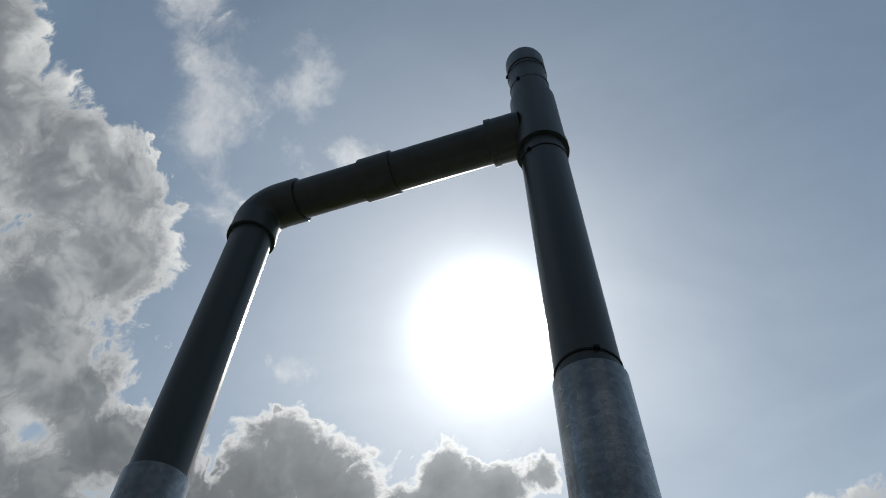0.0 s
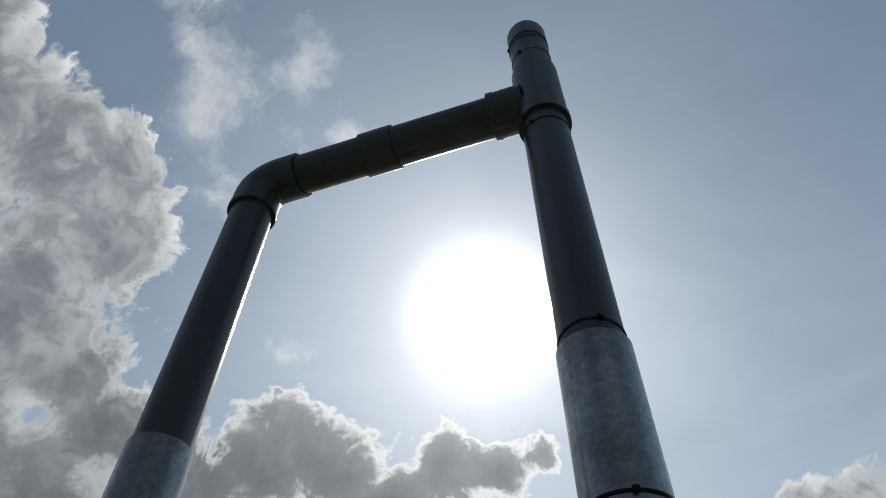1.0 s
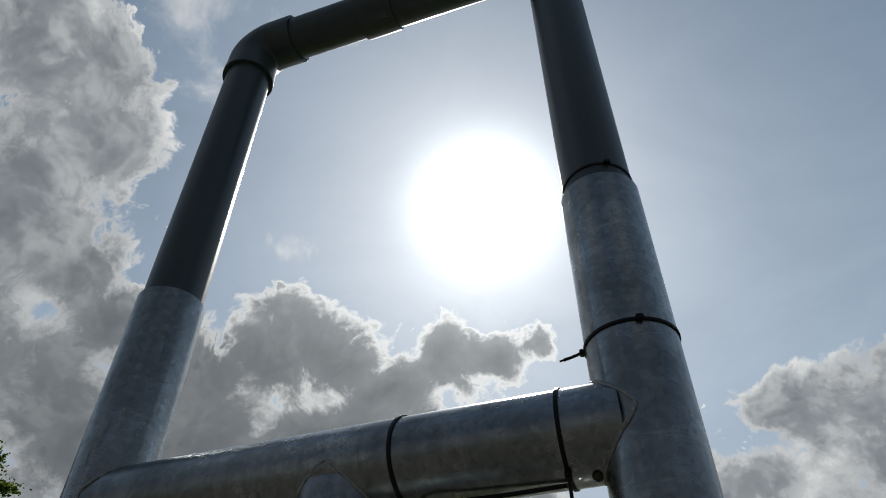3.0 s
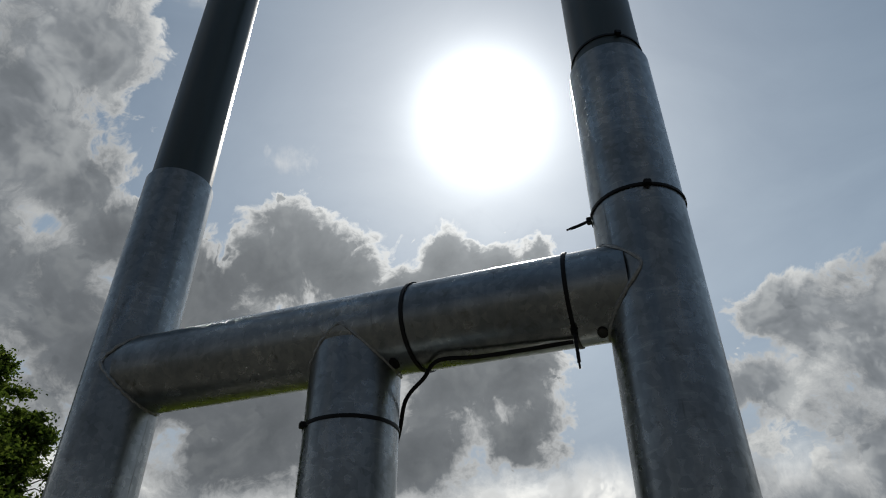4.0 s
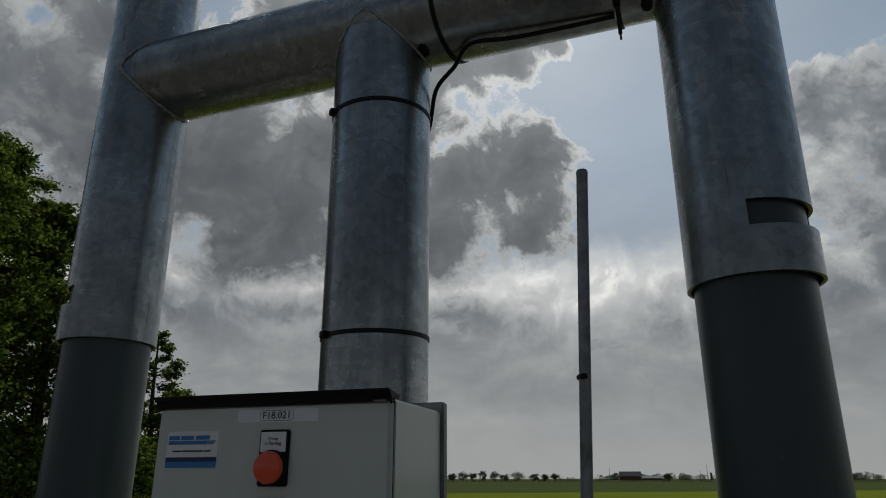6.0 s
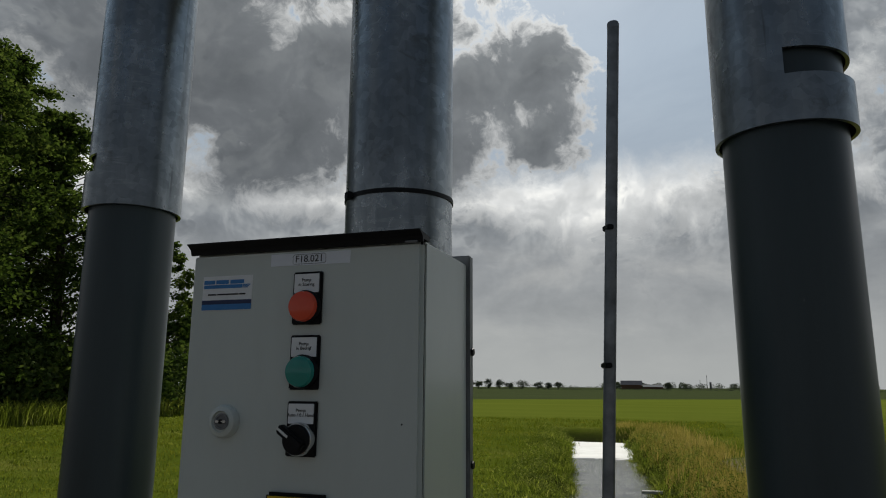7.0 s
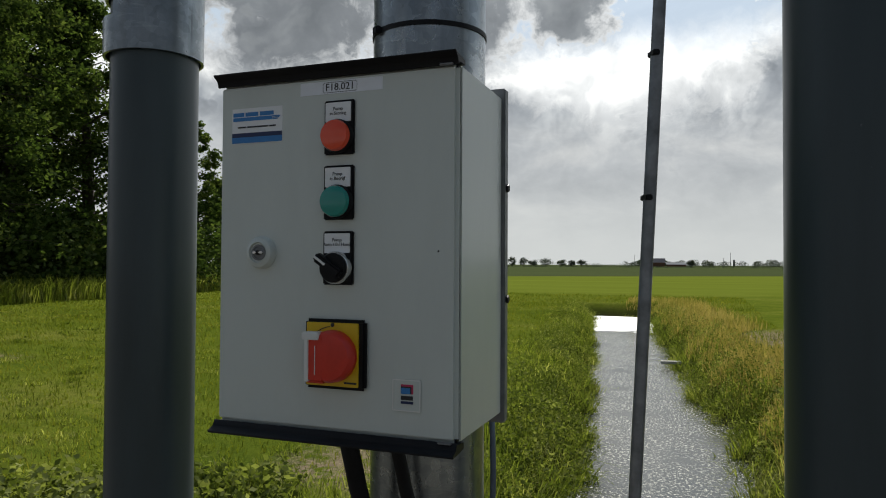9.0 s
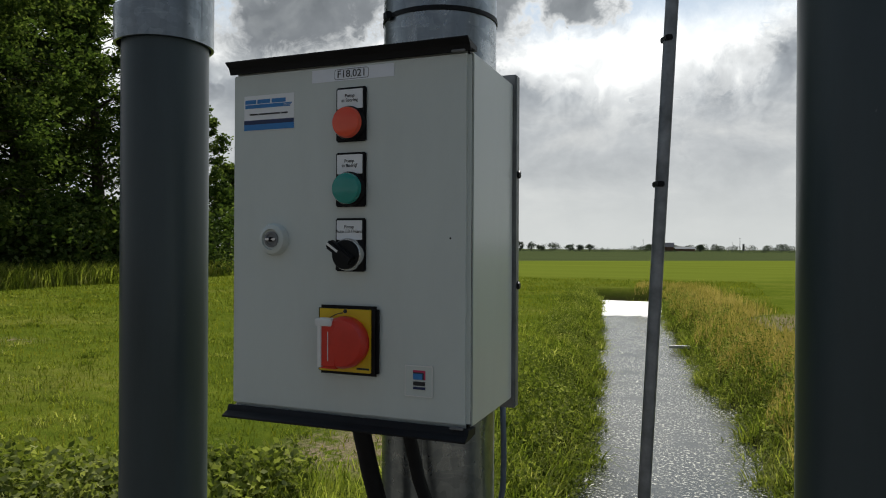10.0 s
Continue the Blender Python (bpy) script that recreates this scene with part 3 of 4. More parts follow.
part("weld_bead", saddle(RIGHT + UP * BAR_Z, -ALONG, UP, STEEL, 0.0032), WELD, frame_thing)
part("weld_bead", saddle(MIDDLE + UP * BAR_Z, -UP, ALONG, STEEL, 0.0030), WELD, frame_thing)
# drain holes beside the welds
for s, lean_y in ((0.842, 0.22), (0.532, 0.30)):
    fall = math.sqrt(1 - lean_y ** 2)
    at = LEFT + ALONG * s + UP * (BAR_Z - STEEL * fall) + Vector((0, -STEEL * lean_y, 0))
    turn = Vector((0, -lean_y, -fall)).to_track_quat("Z", "Y").to_matrix().to_4x4()
    part("drain_hole", lathe([(0.0005, 0.0006), (0.0085, 0.0012), (0.0098, 0.0), (0.0098, -0.004)], 20, Matrix.Translation(at) @ turn @ Matrix.Diagonal((0.8, 1.2, 1, 1))), BLACK, frame_thing, "dark round drain hole")

# ---- grey PVC pipes ----
for centre, words in ((LEFT, "dark grey PVC pipe rising into a galvanised socket"), (RIGHT, "dark grey PVC pipe entering a slotted galvanised socket")):
    lower = part("plastic_pipe", pipe_shell(PLASTIC, 0.004, -0.25, 1.93, Matrix.Translation(centre), 96), PVC)
    tagged(lower, words, "pipe", "grey pipes under the frame")

arch = thing("pipe_arch", LEFT + UP * 2.7, "dark grey PVC pipe arch with elbow, coupling and tee", "pipe arch")
part("upright_pipe", pipe_shell(PLASTIC, 0.004, 2.45, 3.62, Matrix.Translation(LEFT), 96), PVC, arch)
part("upright_pipe", pipe_shell(PLASTIC, 0.004, 2.45, 3.62, Matrix.Translation(RIGHT), 96), PVC, arch)
part("cross_pipe", pipe_shell(PLASTIC, 0.004, 0.08, SPAN - 0.09, lying(LEFT + UP * TOP_Z), 96), PVC, arch)
# elbow: collar, bend, collar
BEND = 0.078
curve_line = [LEFT + UP * 3.556, LEFT + UP * 3.60]
for i in range(13):
    a = radians(90 * i / 12)
    curve_line.append(LEFT + UP * (TOP_Z - BEND + BEND * math.sin(a)) + ALONG * (BEND - BEND * math.cos(a)))
curve_line += [LEFT + UP * TOP_Z + ALONG * 0.10, LEFT + UP * TOP_Z + ALONG * 0.14]
part("elbow", sweep(curve_line, 0.0722, 64), PVC, arch)
part("elbow_rim", pipe_shell(0.0740, 0.010, 3.551, 3.572, Matrix.Translation(LEFT), 72), PVC, arch)
part("elbow_rim", pipe_shell(0.0722, 0.008, 0.122, 0.143, lying(LEFT + UP * TOP_Z), 72), PVC, arch)
part("coupling", pipe_shell(0.0695, 0.0066, 0.360, 0.466, lying(LEFT + UP * TOP_Z), 72), PVC, arch)
tee = bmesh.new()
pipe_shell(0.0712, 0.008, 3.566, 3.885, Matrix.Translation(RIGHT), 72, tee)
pipe_shell(0.0712, 0.008, 0.776, SPAN - 0.045, lying(LEFT + UP * TOP_Z), 72, tee)
tee_part = part("tee", tee, PVC, arch)
part("tee_rim", pipe_shell(0.0748, 0.0115, 3.563, 3.589, Matrix.Translation(RIGHT), 72), PVC, arch)
part("tee_rim", pipe_shell(0.0735, 0.0102, 0.772, 0.790, lying(LEFT + UP * TOP_Z), 72), PVC, arch)
part("stub_pipe", pipe_shell(PLASTIC, 0.004, 3.80, 4.19, Matrix.Translation(RIGHT), 72), PVC, arch)
part("end_cap", lathe([(0.064, 4.108), (0.0662, 4.110), (0.0668, 4.196), (0.064, 4.207), (0.05, 4.2125), (0.002, 4.2135)], 72, Matrix.Translation(RIGHT)), PVC, arch, "dark grey end cap")


# ---- cable ties ----
def cable_tie(m, radius, head_angle, tail, tilt=0.0, width=0.0055, words="black nylon cable tie pulled tight round a pipe"):
    """A tie round the z axis of m; the tail is (length, outward, sideways, along)."""
    m = m @ Matrix.Rotation(radians(tilt), 4, "X")
    ob = thing("cable_tie", m.translation, words, "cable tie", "cable ties")
    r0, r1 = radius + 0.0003, radius + 0.0019
    part("strap", lathe([(r0, -width / 2), (r1, -width / 2), (r1 + 0.0002, 0), (r1, width / 2), (r0, width / 2)], 96, m, closed=True), BLACK, ob)
    a = radians(head_angle)
    out, side = Vector((math.cos(a), math.sin(a), 0)), Vector((-math.sin(a), math.cos(a), 0))
    seat = m @ Matrix.Translation(out * (radius + 0.0040)) @ Matrix((side, Vector((0, 0, 1)), out)).transposed().to_4x4()
    part("head", one_box(-0.0055, 0.0055, -0.0046, 0.0046, -0.0035, 0.0042, bevel=0.0012, m=seat), BLACK, ob)
    if tail:
        length, outward, sideways, along = tail
        go = (side * sideways + out * outward + Vector((0, 0, along))).normalized()
        flat = go.cross(out).normalized() if abs(go.dot(out)) < 0.95 else go.cross(Vector((0, 0, 1))).normalized()
        third = go.cross(flat)
        at = m @ Matrix.Translation(out * (radius + 0.005)) @ Matrix((flat, third, go)).transposed().to_4x4()
        bm = bmesh.new()
        for k in range(6):
            taper = 1.0 if k < 5 else 0.55
            z0, z1 = length * k / 6, length * (k + 1) / 6
            box(bm, -0.0024 * taper, 0.0024 * taper, -0.0007, 0.0007, z0, z1 + 0.0002, m=at @ Matrix.Translation((0, 0.0012 * math.sin(k * 0.7), 0)))
        part("tail", bm, BLACK, ob)
    return ob


def upright(centre, z):
    return Matrix.Translation(centre + UP * z)


cable_tie(upright(MIDDLE, 2.104), STEEL, 222, None, 2.5)
cable_tie(upright(MIDDLE, 1.780), STEEL, 233, None, 1.0)
cable_tie(upright(RIGHT, 2.391), STEEL, 284, None, 1.5)
extra = cable_tie(upright(RIGHT, 2.391), STEEL + 0.0004, 181, (0.040, 0.9, -0.45, 0.05), 1.5, 0.005)
cable_tie(upright(RIGHT, 2.734), PLASTIC, 292, None, -5)
cable_tie(upright(RIGHT, 3.512), PLASTIC, 240, None, 4, 0.004)
cable_tie(upright(RIGHT, 3.985), PLASTIC, 245, None, 14, 0.004)
cable_tie(upright(RIGHT, 4.085), PLASTIC + 0.002, 200, None, 6, 0.004)
bar_a = lying(LEFT + ALONG * 0.568 + UP * BAR_Z)
bar_b = lying(LEFT + ALONG * 0.806 + UP * BAR_Z)
cable_tie(bar_a, STEEL, 12, None, 6, 0.006)
cable_tie(bar_b, STEEL, 205, (0.056, 0.9, -0.42, 0.03), 0, 0.006)

# thin black cable along the underside of the bar and down behind the post
under = [LEFT + ALONG * s + UP * (BAR_Z - STEEL - d) + Vector((0, off_y, 0)) for s, d, off_y in
         ((0.80, 0.003, -0.012), (0.72, 0.006, -0.016), (0.66, 0.007, -0.020), (0.603, 0.005, -0.024))]
down = [MIDDLE + Vector((0.112, 0.000, BAR_Z - STEEL - 0.014)), MIDDLE + Vector((0.080, 0.012, BAR_Z - 0.11)), MIDDLE + Vector((0.056, 0.050, BAR_Z - 0.15)), MIDDLE + Vector((0.022, 0.073, BAR_Z - 0.24)), MIDDLE + Vector((0.014, 0.074, 1.7))]
tagged(part("cable", sweep(glide(under + down, 8), 0.0032, 10), RUBBER), "thin black cable tied under the steel crossbar", "cable")
tagged(part("cable", sweep(glide([MIDDLE + Vector(p) for p in ((0.060, 0.06, 1.62), (0.064, 0.05, 1.40), (0.085, -0.002, 1.30), (0.087, -0.006, 1.22), (0.080, 0.0, 1.12), (0.078, 0.01, 0.6), (0.08, 0.01, -0.05))], 8), 0.0035, 10), CABLE_GREY),
       "blue-grey cable hanging beside the steel post", "cable")
for dx, dy, r in ((-0.088, -0.105, 0.0105), (-0.026, -0.108, 0.0075)):
    line = [(0.0069 + dx + 0.03, 0.2327 + dy, 1.345), (0.0069 + dx + 0.032, 0.2327 + dy, 1.305), (0.0069 + dx + 0.042, 0.2327 + dy + 0.005, 1.25), (0.0069 + dx + 0.058, 0.2327 + dy + 0.012, 1.16),
            (0.0069 + dx * 0.4 + 0.03, 0.2327 + dy + 0.01, 0.9), (0.0069 + dx * 0.4 + 0.03, 0.2327 + dy + 0.012, -0.05)]
    tagged(part("cable", sweep(glide(line, 8), r, 14), RUBBER), "black rubber cable leaving the cabinet underside", "cable", "cables under the cabinet")

# ---- leaning steel rod ----
foot, tip = Vector((0.194, 0.140, -0.2)), Vector((0.2985, 0.140, 1.936))
rod_line = [foot.lerp(tip, i / 12) for i in range(13)]
rod = thing("gauge_rod", (foot.x, foot.y, 0), "thin grey steel rod leaning slightly in the ground", "rod")
part("shaft", sweep(rod_line, [0.0058 + 0.0006 * i / 12 for i in range(13)], 20), ROD_STEEL, rod)
part("tip", lathe([(0.0066, -0.002), (0.0067, 0.004), (0.0058, 0.006), (0.0045, 0.0065)], 20, Matrix.Translation(tip)), ROD_STEEL, rod)
for t_at in (0.826, 0.893):
    part("burr", one_box(-0.0035, 0.0035, -0.0075, 0.0075, -0.0028, 0.0028, bevel=0.001, m=Matrix.Translation(foot.lerp(tip, t_at) + Vector((-0.003, -0.002, 0))) @ Matrix.Rotation(0.5, 4, "Z")), BLACK, rod, "small dark burr")

# ---- control cabinet ----
cabinet = thing("control_cabinet", (0, 0.07, 1.34), "light grey enamelled pump control cabinet with black drip rails", "control cabinet")
part("body", one_box(-0.1268, 0.1268, 0.0118, 0.1435, 1.3385, 1.6770, bevel=0.0015), ENAMEL, cabinet)
# gasket strip, black and nearly flush, so the door gap reads as shaded
part("dark_gap_strip", one_box(-0.1255, 0.1255, 0.0060, 0.0125, 1.3400, 1.6755), BLACK, cabinet, "black gasket strip standing in for shade in the door gap")
part("door", one_box(-0.1280, 0.1280, 0.0, 0.0082, 1.3395, 1.6765, bevel=0.0040, seg=4), ENAMEL, cabinet)
part("mounting_plate", one_box(-0.1305, 0.1305, 0.1440, 0.1575, 1.3280, 1.6875, bevel=0.0015), PLATE, cabinet, "dark grey steel mounting plate")
for z in (1.46, 1.58):
    part("plate_bolt", lathe([(0.0008, 0.003), (0.004, 0.0028), (0.0045, 0.0)], 6, Matrix.Translation((0.1305, 0.151, z)) @ Matrix.Rotation(radians(90), 4, "Y")), BLACK, cabinet)


def rail(points, x0, x1):
    bm = bmesh.new()
    a = [bm.verts.new((x0, y, z)) for y, z in points]
    b = [bm.verts.new((x1, y, z)) for y, z in points]
    for i in range(len(points)):
        j = (i + 1) % len(points)
        bm.faces.new((a[i], a[j], b[j], b[i]))
    bm.faces.new(a)
    bm.faces.new(list(reversed(b)))
    bmesh.ops.bevel(bm, geom=list(bm.edges), offset=0.0004, segments=1, affect="EDGES")
    return bm


part("drip_rail", rail([(0.016, 1.6772), (-0.001, 1.6772), (-0.001, 1.6738), (-0.0026, 1.6738), (-0.0040, 1.6800), (-0.0105, 1.6836), (-0.0105, 1.6852), (-0.002, 1.6832), (0.016, 1.6818)], -0.1288, 0.1288), BLACK, cabinet, "black drip rail")
part("drip_rail", rail([(0.016, 1.3388), (-0.001, 1.3388), (-0.001, 1.3410), (-0.0026, 1.3410), (-0.0044, 1.3352), (-0.0125, 1.3322), (-0.0125, 1.3300), (-0.002, 1.3306), (0.016, 1.3320)], -0.1290, 0.1288), BLACK, cabinet, "black drip rail")
for z in (1.6745, 1.3405):
    part("rail_clip", one_box(0.111, 0.124, -0.0048, -0.0010, z - 0.0010, z + 0.0010, bevel=0.0006), PLATE, cabinet, "bright metal rail clip")


def stadium(x0, x1, z0, z1, y, width, corner):
    """A thin printed outline with rounded corners."""
    bm = bmesh.new()
    loops = []
    for inset in (0.0, width):
        ring_verts = []
        for cx, cz, a0 in ((x1 - corner, z1 - corner, 0), (x0 + corner, z1 - corner, 90), (x0 + corner, z0 + corner, 180), (x1 - corner, z0 + corner, 270)):
            for i in range(5):
                a = radians(a0 + 90 * i / 4)
                ring_verts.append(bm.verts.new((cx + (corner - inset) * math.cos(a), y, cz + (corner - inset) * math.sin(a))))
        loops.append(ring_verts)
    for i in range(20):
        j = (i + 1) % 20
        bm.faces.new((loops[0][i], loops[0][j], loops[1][j], loops[1][i]))
    return bm


tag = part("number_tape", one_box(-0.0338, 0.0537, -0.0004, 0.0004, 1.6583, 1.6705), TAPE, cabinet, "silver-white printed tape")
lettering("F18.021", 0.0098, 0.0093, 1.6643, -0.0007, tag)
part("tape_outline", stadium(-0.0090, 0.0276, 1.6594, 1.6693, -0.0006, 0.0004, 0.0025), INK, tag)

sticker = part("company_sticker", one_box(-0.1130, -0.0540, -0.0004, 0.0004, 1.6165, 1.6515, bevel=0.0002), PAPER, cabinet, "white and blue company sticker")
for x0, x1, z0, z1, ink in ((-0.1115, -0.0985, 1.6432, 1.6472, BLUE), (-0.0970, -0.0820, 1.6432, 1.6472, BLUE), (-0.0800, -0.0640, 1.6432, 1.6472, BLUE),
                            (-0.1115, -0.0660, 1.6388, 1.6424, BLUE), (-0.0655, -0.0565, 1.6414, 1.6424, BLUE), (-0.0655, -0.0575, 1.6401, 1.6410, BLUE), (-0.0655, -0.0590, 1.6388, 1.6397, BLUE),
                            (-0.1060, -0.0960, 1.6318, 1.6333, INK), (-0.0950, -0.0700, 1.6318, 1.6333, INK), (-0.0690, -0.0615, 1.6318, 1.6333, INK),
                            (-0.1128, -0.0542, 1.6226, 1.6268, NAVY), (-0.1128, -0.0542, 1.6168, 1.6226, BLUE)):
    part("printed_bar", one_box(x0, x1, -0.0007, -0.0004, z0, z1), ink, sticker)


def legend_holder(name, z0, z1, words, label):
    """Black 30 x 50 mm holder with its white legend."""
    holder = part(name, one_box(-0.0060, 0.0257, -0.0032, 0.0005, z0, z1, bevel=0.0012), BLACK, cabinet, label)
    part("legend_plate", one_box(-0.0041, 0.0229, -0.0040, -0.0030, z1 - 0.0205, z1 - 0.0022, bevel=0.0003), PAPER, holder)
    lettering(words, 0.0045, 0.0094, z1 - 0.0105, -0.0042, holder)
    return holder


def facing(x, y, z):
    """Turns a lathe's axis towards -y."""
    return Matrix.Translation((x, y, z)) @ Matrix.Rotation(radians(90), 4, "X")


def indicator(z0, z1, words, lens, label):
    holder = legend_holder("indicator_light", z0, z1, words, label)
    zc = z0 + 0.0168
    part("bezel", lathe([(0.0160, 0.0), (0.0160, 0.0040), (0.0150, 0.0055), (0.0120, 0.0056)], 48, facing(0.0098, -0.003, zc)), BLACK, holder)
    part("lens", lathe([(0.0146, 0.003), (0.0146, 0.0085), (0.0136, 0.0104), (0.0100, 0.0112), (0.0005, 0.0115)], 48, facing(0.0098, -0.003, zc)), lens, holder)


indicator(1.5998, 1.6511, "Pomp\nin Storing", LENS_RED, "red indicator light in a black legend holder")
indicator(1.5384, 1.5897, "Pomp\nin Bedrijf", LENS_GREEN, "green indicator light in a black legend holder")
selector = legend_holder("selector_switch", 1.4775, 1.5278, "Pomp\nAuto / 0 / Hand", "black selector switch turned to the left")
part("collar", lathe([(0.0152, 0.0), (0.0152, 0.006), (0.0142, 0.0075), (0.0120, 0.0078)], 48, facing(0.0098, -0.003, 1.4935)), SILVER, selector, "bright collar")
part("knob", lathe([(0.0138, 0.004), (0.0138, 0.0095), (0.0128, 0.0108), (0.0005, 0.0112)], 40, facing(0.0098, -0.003, 1.4935)), BLACK, selector)
lever_pose = Matrix.Translation((0.0098, -0.003, 1.4935)) @ Matrix.Rotation(radians(-56), 4, "Y")
part("lever", one_box(-0.0046, 0.0046, -0.0165, -0.0080, -0.012, 0.0190, bevel=0.0018, m=lever_pose), BLACK, selector)
part("lever_mark", one_box(-0.0011, 0.0011, -0.0170, -0.0163, 0.005, 0.0185, m=lever_pose), WHITE, selector, "white pointer line")

lock = part("door_lock", lathe([(0.0158, 0.0), (0.0158, 0.004), (0.0140, 0.0078), (0.0102, 0.0092), (0.0094, 0.0070), (0.0005, 0.0068)], 48, facing(-0.0752, 0.0005, 1.5077)), ENAMEL, cabinet, "round grey quarter-turn lock")
part("lock_insert", lathe([(0.0078, 0.0064), (0.0078, 0.0082), (0.0060, 0.0084), (0.0052, 0.0072), (0.0005, 0.0070)], 32, facing(-0.0752, 0.0005, 1.5077)), PLATE, lock)
part("double_bit", one_box(-0.0812, -0.0692, -0.0096, -0.0062, 1.5066, 1.5090, bevel=0.0006), SILVER, lock)
part("lock_pin", lathe([(0.0022, 0.0066), (0.0022, 0.0100), (0.0005, 0.0102)], 16, facing(-0.0752, 0.0005, 1.5077)), BLACK, lock)

main_switch = part("main_switch", one_box(-0.0232, 0.0410, -0.0062, 0.0005, 1.3805, 1.4455, bevel=0.0028), BLACK, cabinet, "red rotary main switch on a yellow plate")
part("yellow_plate", one_box(-0.0198, 0.0345, -0.0080, -0.0055, 1.3838, 1.4425, bevel=0.0006), YELLOW, main_switch)
for i in range(7):
    a = radians(100 + 9 * i)
    part("printed_arrow", one_box(-0.0020, 0.0020, -0.0084, -0.0079, -0.0004, 0.0004, m=Matrix.Translation((0.0080 + 0.0265 * math.cos(a), 0, 1.4125 + 0.0265 * math.sin(a))) @ Matrix.Rotation(-a + radians(90), 4, "Y")), INK, main_switch)
part("printed_dot", lathe([(0.0019, 0.0), (0.0019, 0.0006), (0.0002, 0.0007)], 16, facing(0.0080, -0.0079, 1.4405)), INK, main_switch)
part("printed_bar", one_box(0.0205, 0.0333, -0.0084, -0.0079, 1.3868, 1.3885), INK, main_switch)
knob = bmesh.new()
lathe([(0.0236, 0.0), (0.0242, 0.003), (0.0236, 0.0105), (0.0210, 0.0140), (0.010, 0.0150), (0.0005, 0.0150)], 56, facing(0.0098, -0.0075, 1.4122), knob)
part("knob", knob, RED, main_switch)
part("grip", one_box(-0.0146, 0.0075, -0.0222, -0.0080, 1.3878, 1.4335, bevel=0.0030, seg=3), RED, main_switch)
part("grip_slot", one_box(-0.0032, -0.0006, -0.0232, -0.0190, 1.3945, 1.4235, bevel=0.0011), WHITE, main_switch)
part("padlock_slide", one_box(-0.0130, -0.0088, -0.0235, -0.0120, 1.3893, 1.4280, bevel=0.0006), WHITE, main_switch)
part("padlock_slide", one_box(-0.0156, 0.0020, -0.0242, -0.0120, 1.4275, 1.4345, bevel=0.0010), WHITE, main_switch)

badge = part("maker_badge", one_box(0.0662, 0.0938, -0.0009, 0.0004, 1.3650, 1.3935, bevel=0.0004), ENAMEL, cabinet, "small embossed maker's badge")
part("badge_rim", stadium(0.0662, 0.0938, 1.3650, 1.3935, -0.0013, 0.0010, 0.0011), WHITE, badge)
for lift, (x0, x1, z0, z1, ink) in enumerate(((0.0746, 0.0866, 1.3806, 1.3890, PINK), (0.0746, 0.0850, 1.3806, 1.3872, INK), (0.0746, 0.0838, 1.3806, 1.3860, BLUE), (0.0748, 0.0864, 1.3752, 1.3788, INK), (0.0748, 0.0866, 1.3718, 1.3740, NAVY))):
    part("printed_bar", one_box(x0, x1, -0.0012 - 0.00015 * lift, -0.0008, z0, z1), ink, badge)
part("paint_speck", lathe([(0.0009, 0.0), (0.0007, 0.0004), (0.0002, 0.0005)], 10, facing(0.1096, 0.0, 1.5088)), BLACK, cabinet)

# ---- plants ----
grow = np.random.default_rng(11)


def blades(name, x, y, length, width, lean, mat, label, category="grass", base_z=None, turn_bias=None):
    """Many bent blades, three triangles each, standing on the ground."""
    count = len(x)
    z = ground_z(x, y) - 0.01 if base_z is None else base_z
    a = grow.uniform(0, 2 * math.pi, count)
    b = grow.uniform(0, 2 * math.pi, count)
    side = np.stack([np.cos(a), np.sin(a), np.zeros(count)], 1) * (width / 2)[:, None]
    go = np.stack([np.cos(b), np.sin(b), np.zeros(count)], 1) * (lean * length)[:, None]
    foot_p = np.stack([x, y, z], 1)
    rise = np.zeros((count, 3))
    rise[:, 2] = length
    mid = foot_p + rise * 0.55 + go * 0.28
    top = foot_p + rise * (1 - 0.35 * np.minimum(lean, 1.2)[:, None] ** 2) + go
    verts = np.stack([foot_p - side, foot_p + side, mid - side * 0.8, mid + side * 0.8, top], 1).reshape(-1, 3)
    base = np.arange(count)[:, None] * 5
    faces = np.concatenate([base + np.array([[0, 1, 3]]), base + np.array([[0, 3, 2]]), base + np.array([[2, 3, 4]])], 0)
    return tagged(link_mesh(name, quick_mesh(name, verts, faces), mat), label, category, kind="stuff")


def leaf_quads(centres, size, upward=0.3):
    """Folded diamond leaves at the centres, turned at random."""
    count = len(centres)
    along = grow.normal(size=(count, 3))
    along[:, 2] *= 0.6
    along /= np.linalg.norm(along, axis=1)[:, None]
    other = grow.normal(size=(count, 3))
    other[:, 2] += upward
    side = np.cross(along, other)
    side /= np.linalg.norm(side, axis=1)[:, None] + 1e-9
    s = size[:, None]
    verts = np.stack([centres - along * s * 0.5, centres + side * s * 0.30, centres + along * s * 0.5, centres - side * s * 0.30], 1).reshape(-1, 3)
    faces = np.arange(count)[:, None] * 4 + np.array([[0, 1, 2, 3]])
    return verts, faces


def scatter(count, x0, x1, y0, y1, keep):
    """Places in a rectangle, kept with the chance that keep(x, y) gives."""
    x, y = grow.uniform(x0, x1, count), grow.uniform(y0, y1, count)
    chosen = grow.uniform(0, 1, count) < keep(x, y)
    return x[chosen], y[chosen]


def clumpy(x, y, scale, seed):
    return 0.5 + 0.25 * (np.sin(x * scale + seed) * np.cos(y * scale * 1.3 + seed * 2) + np.sin((x + y) * scale * 0.6 + seed * 3) + 0.6 * np.sin(x * scale * 2.7 - y * scale * 2.1 + seed))


def from_eye(x, y):
    return np.hypot(x - 0.33, y + 0.57)


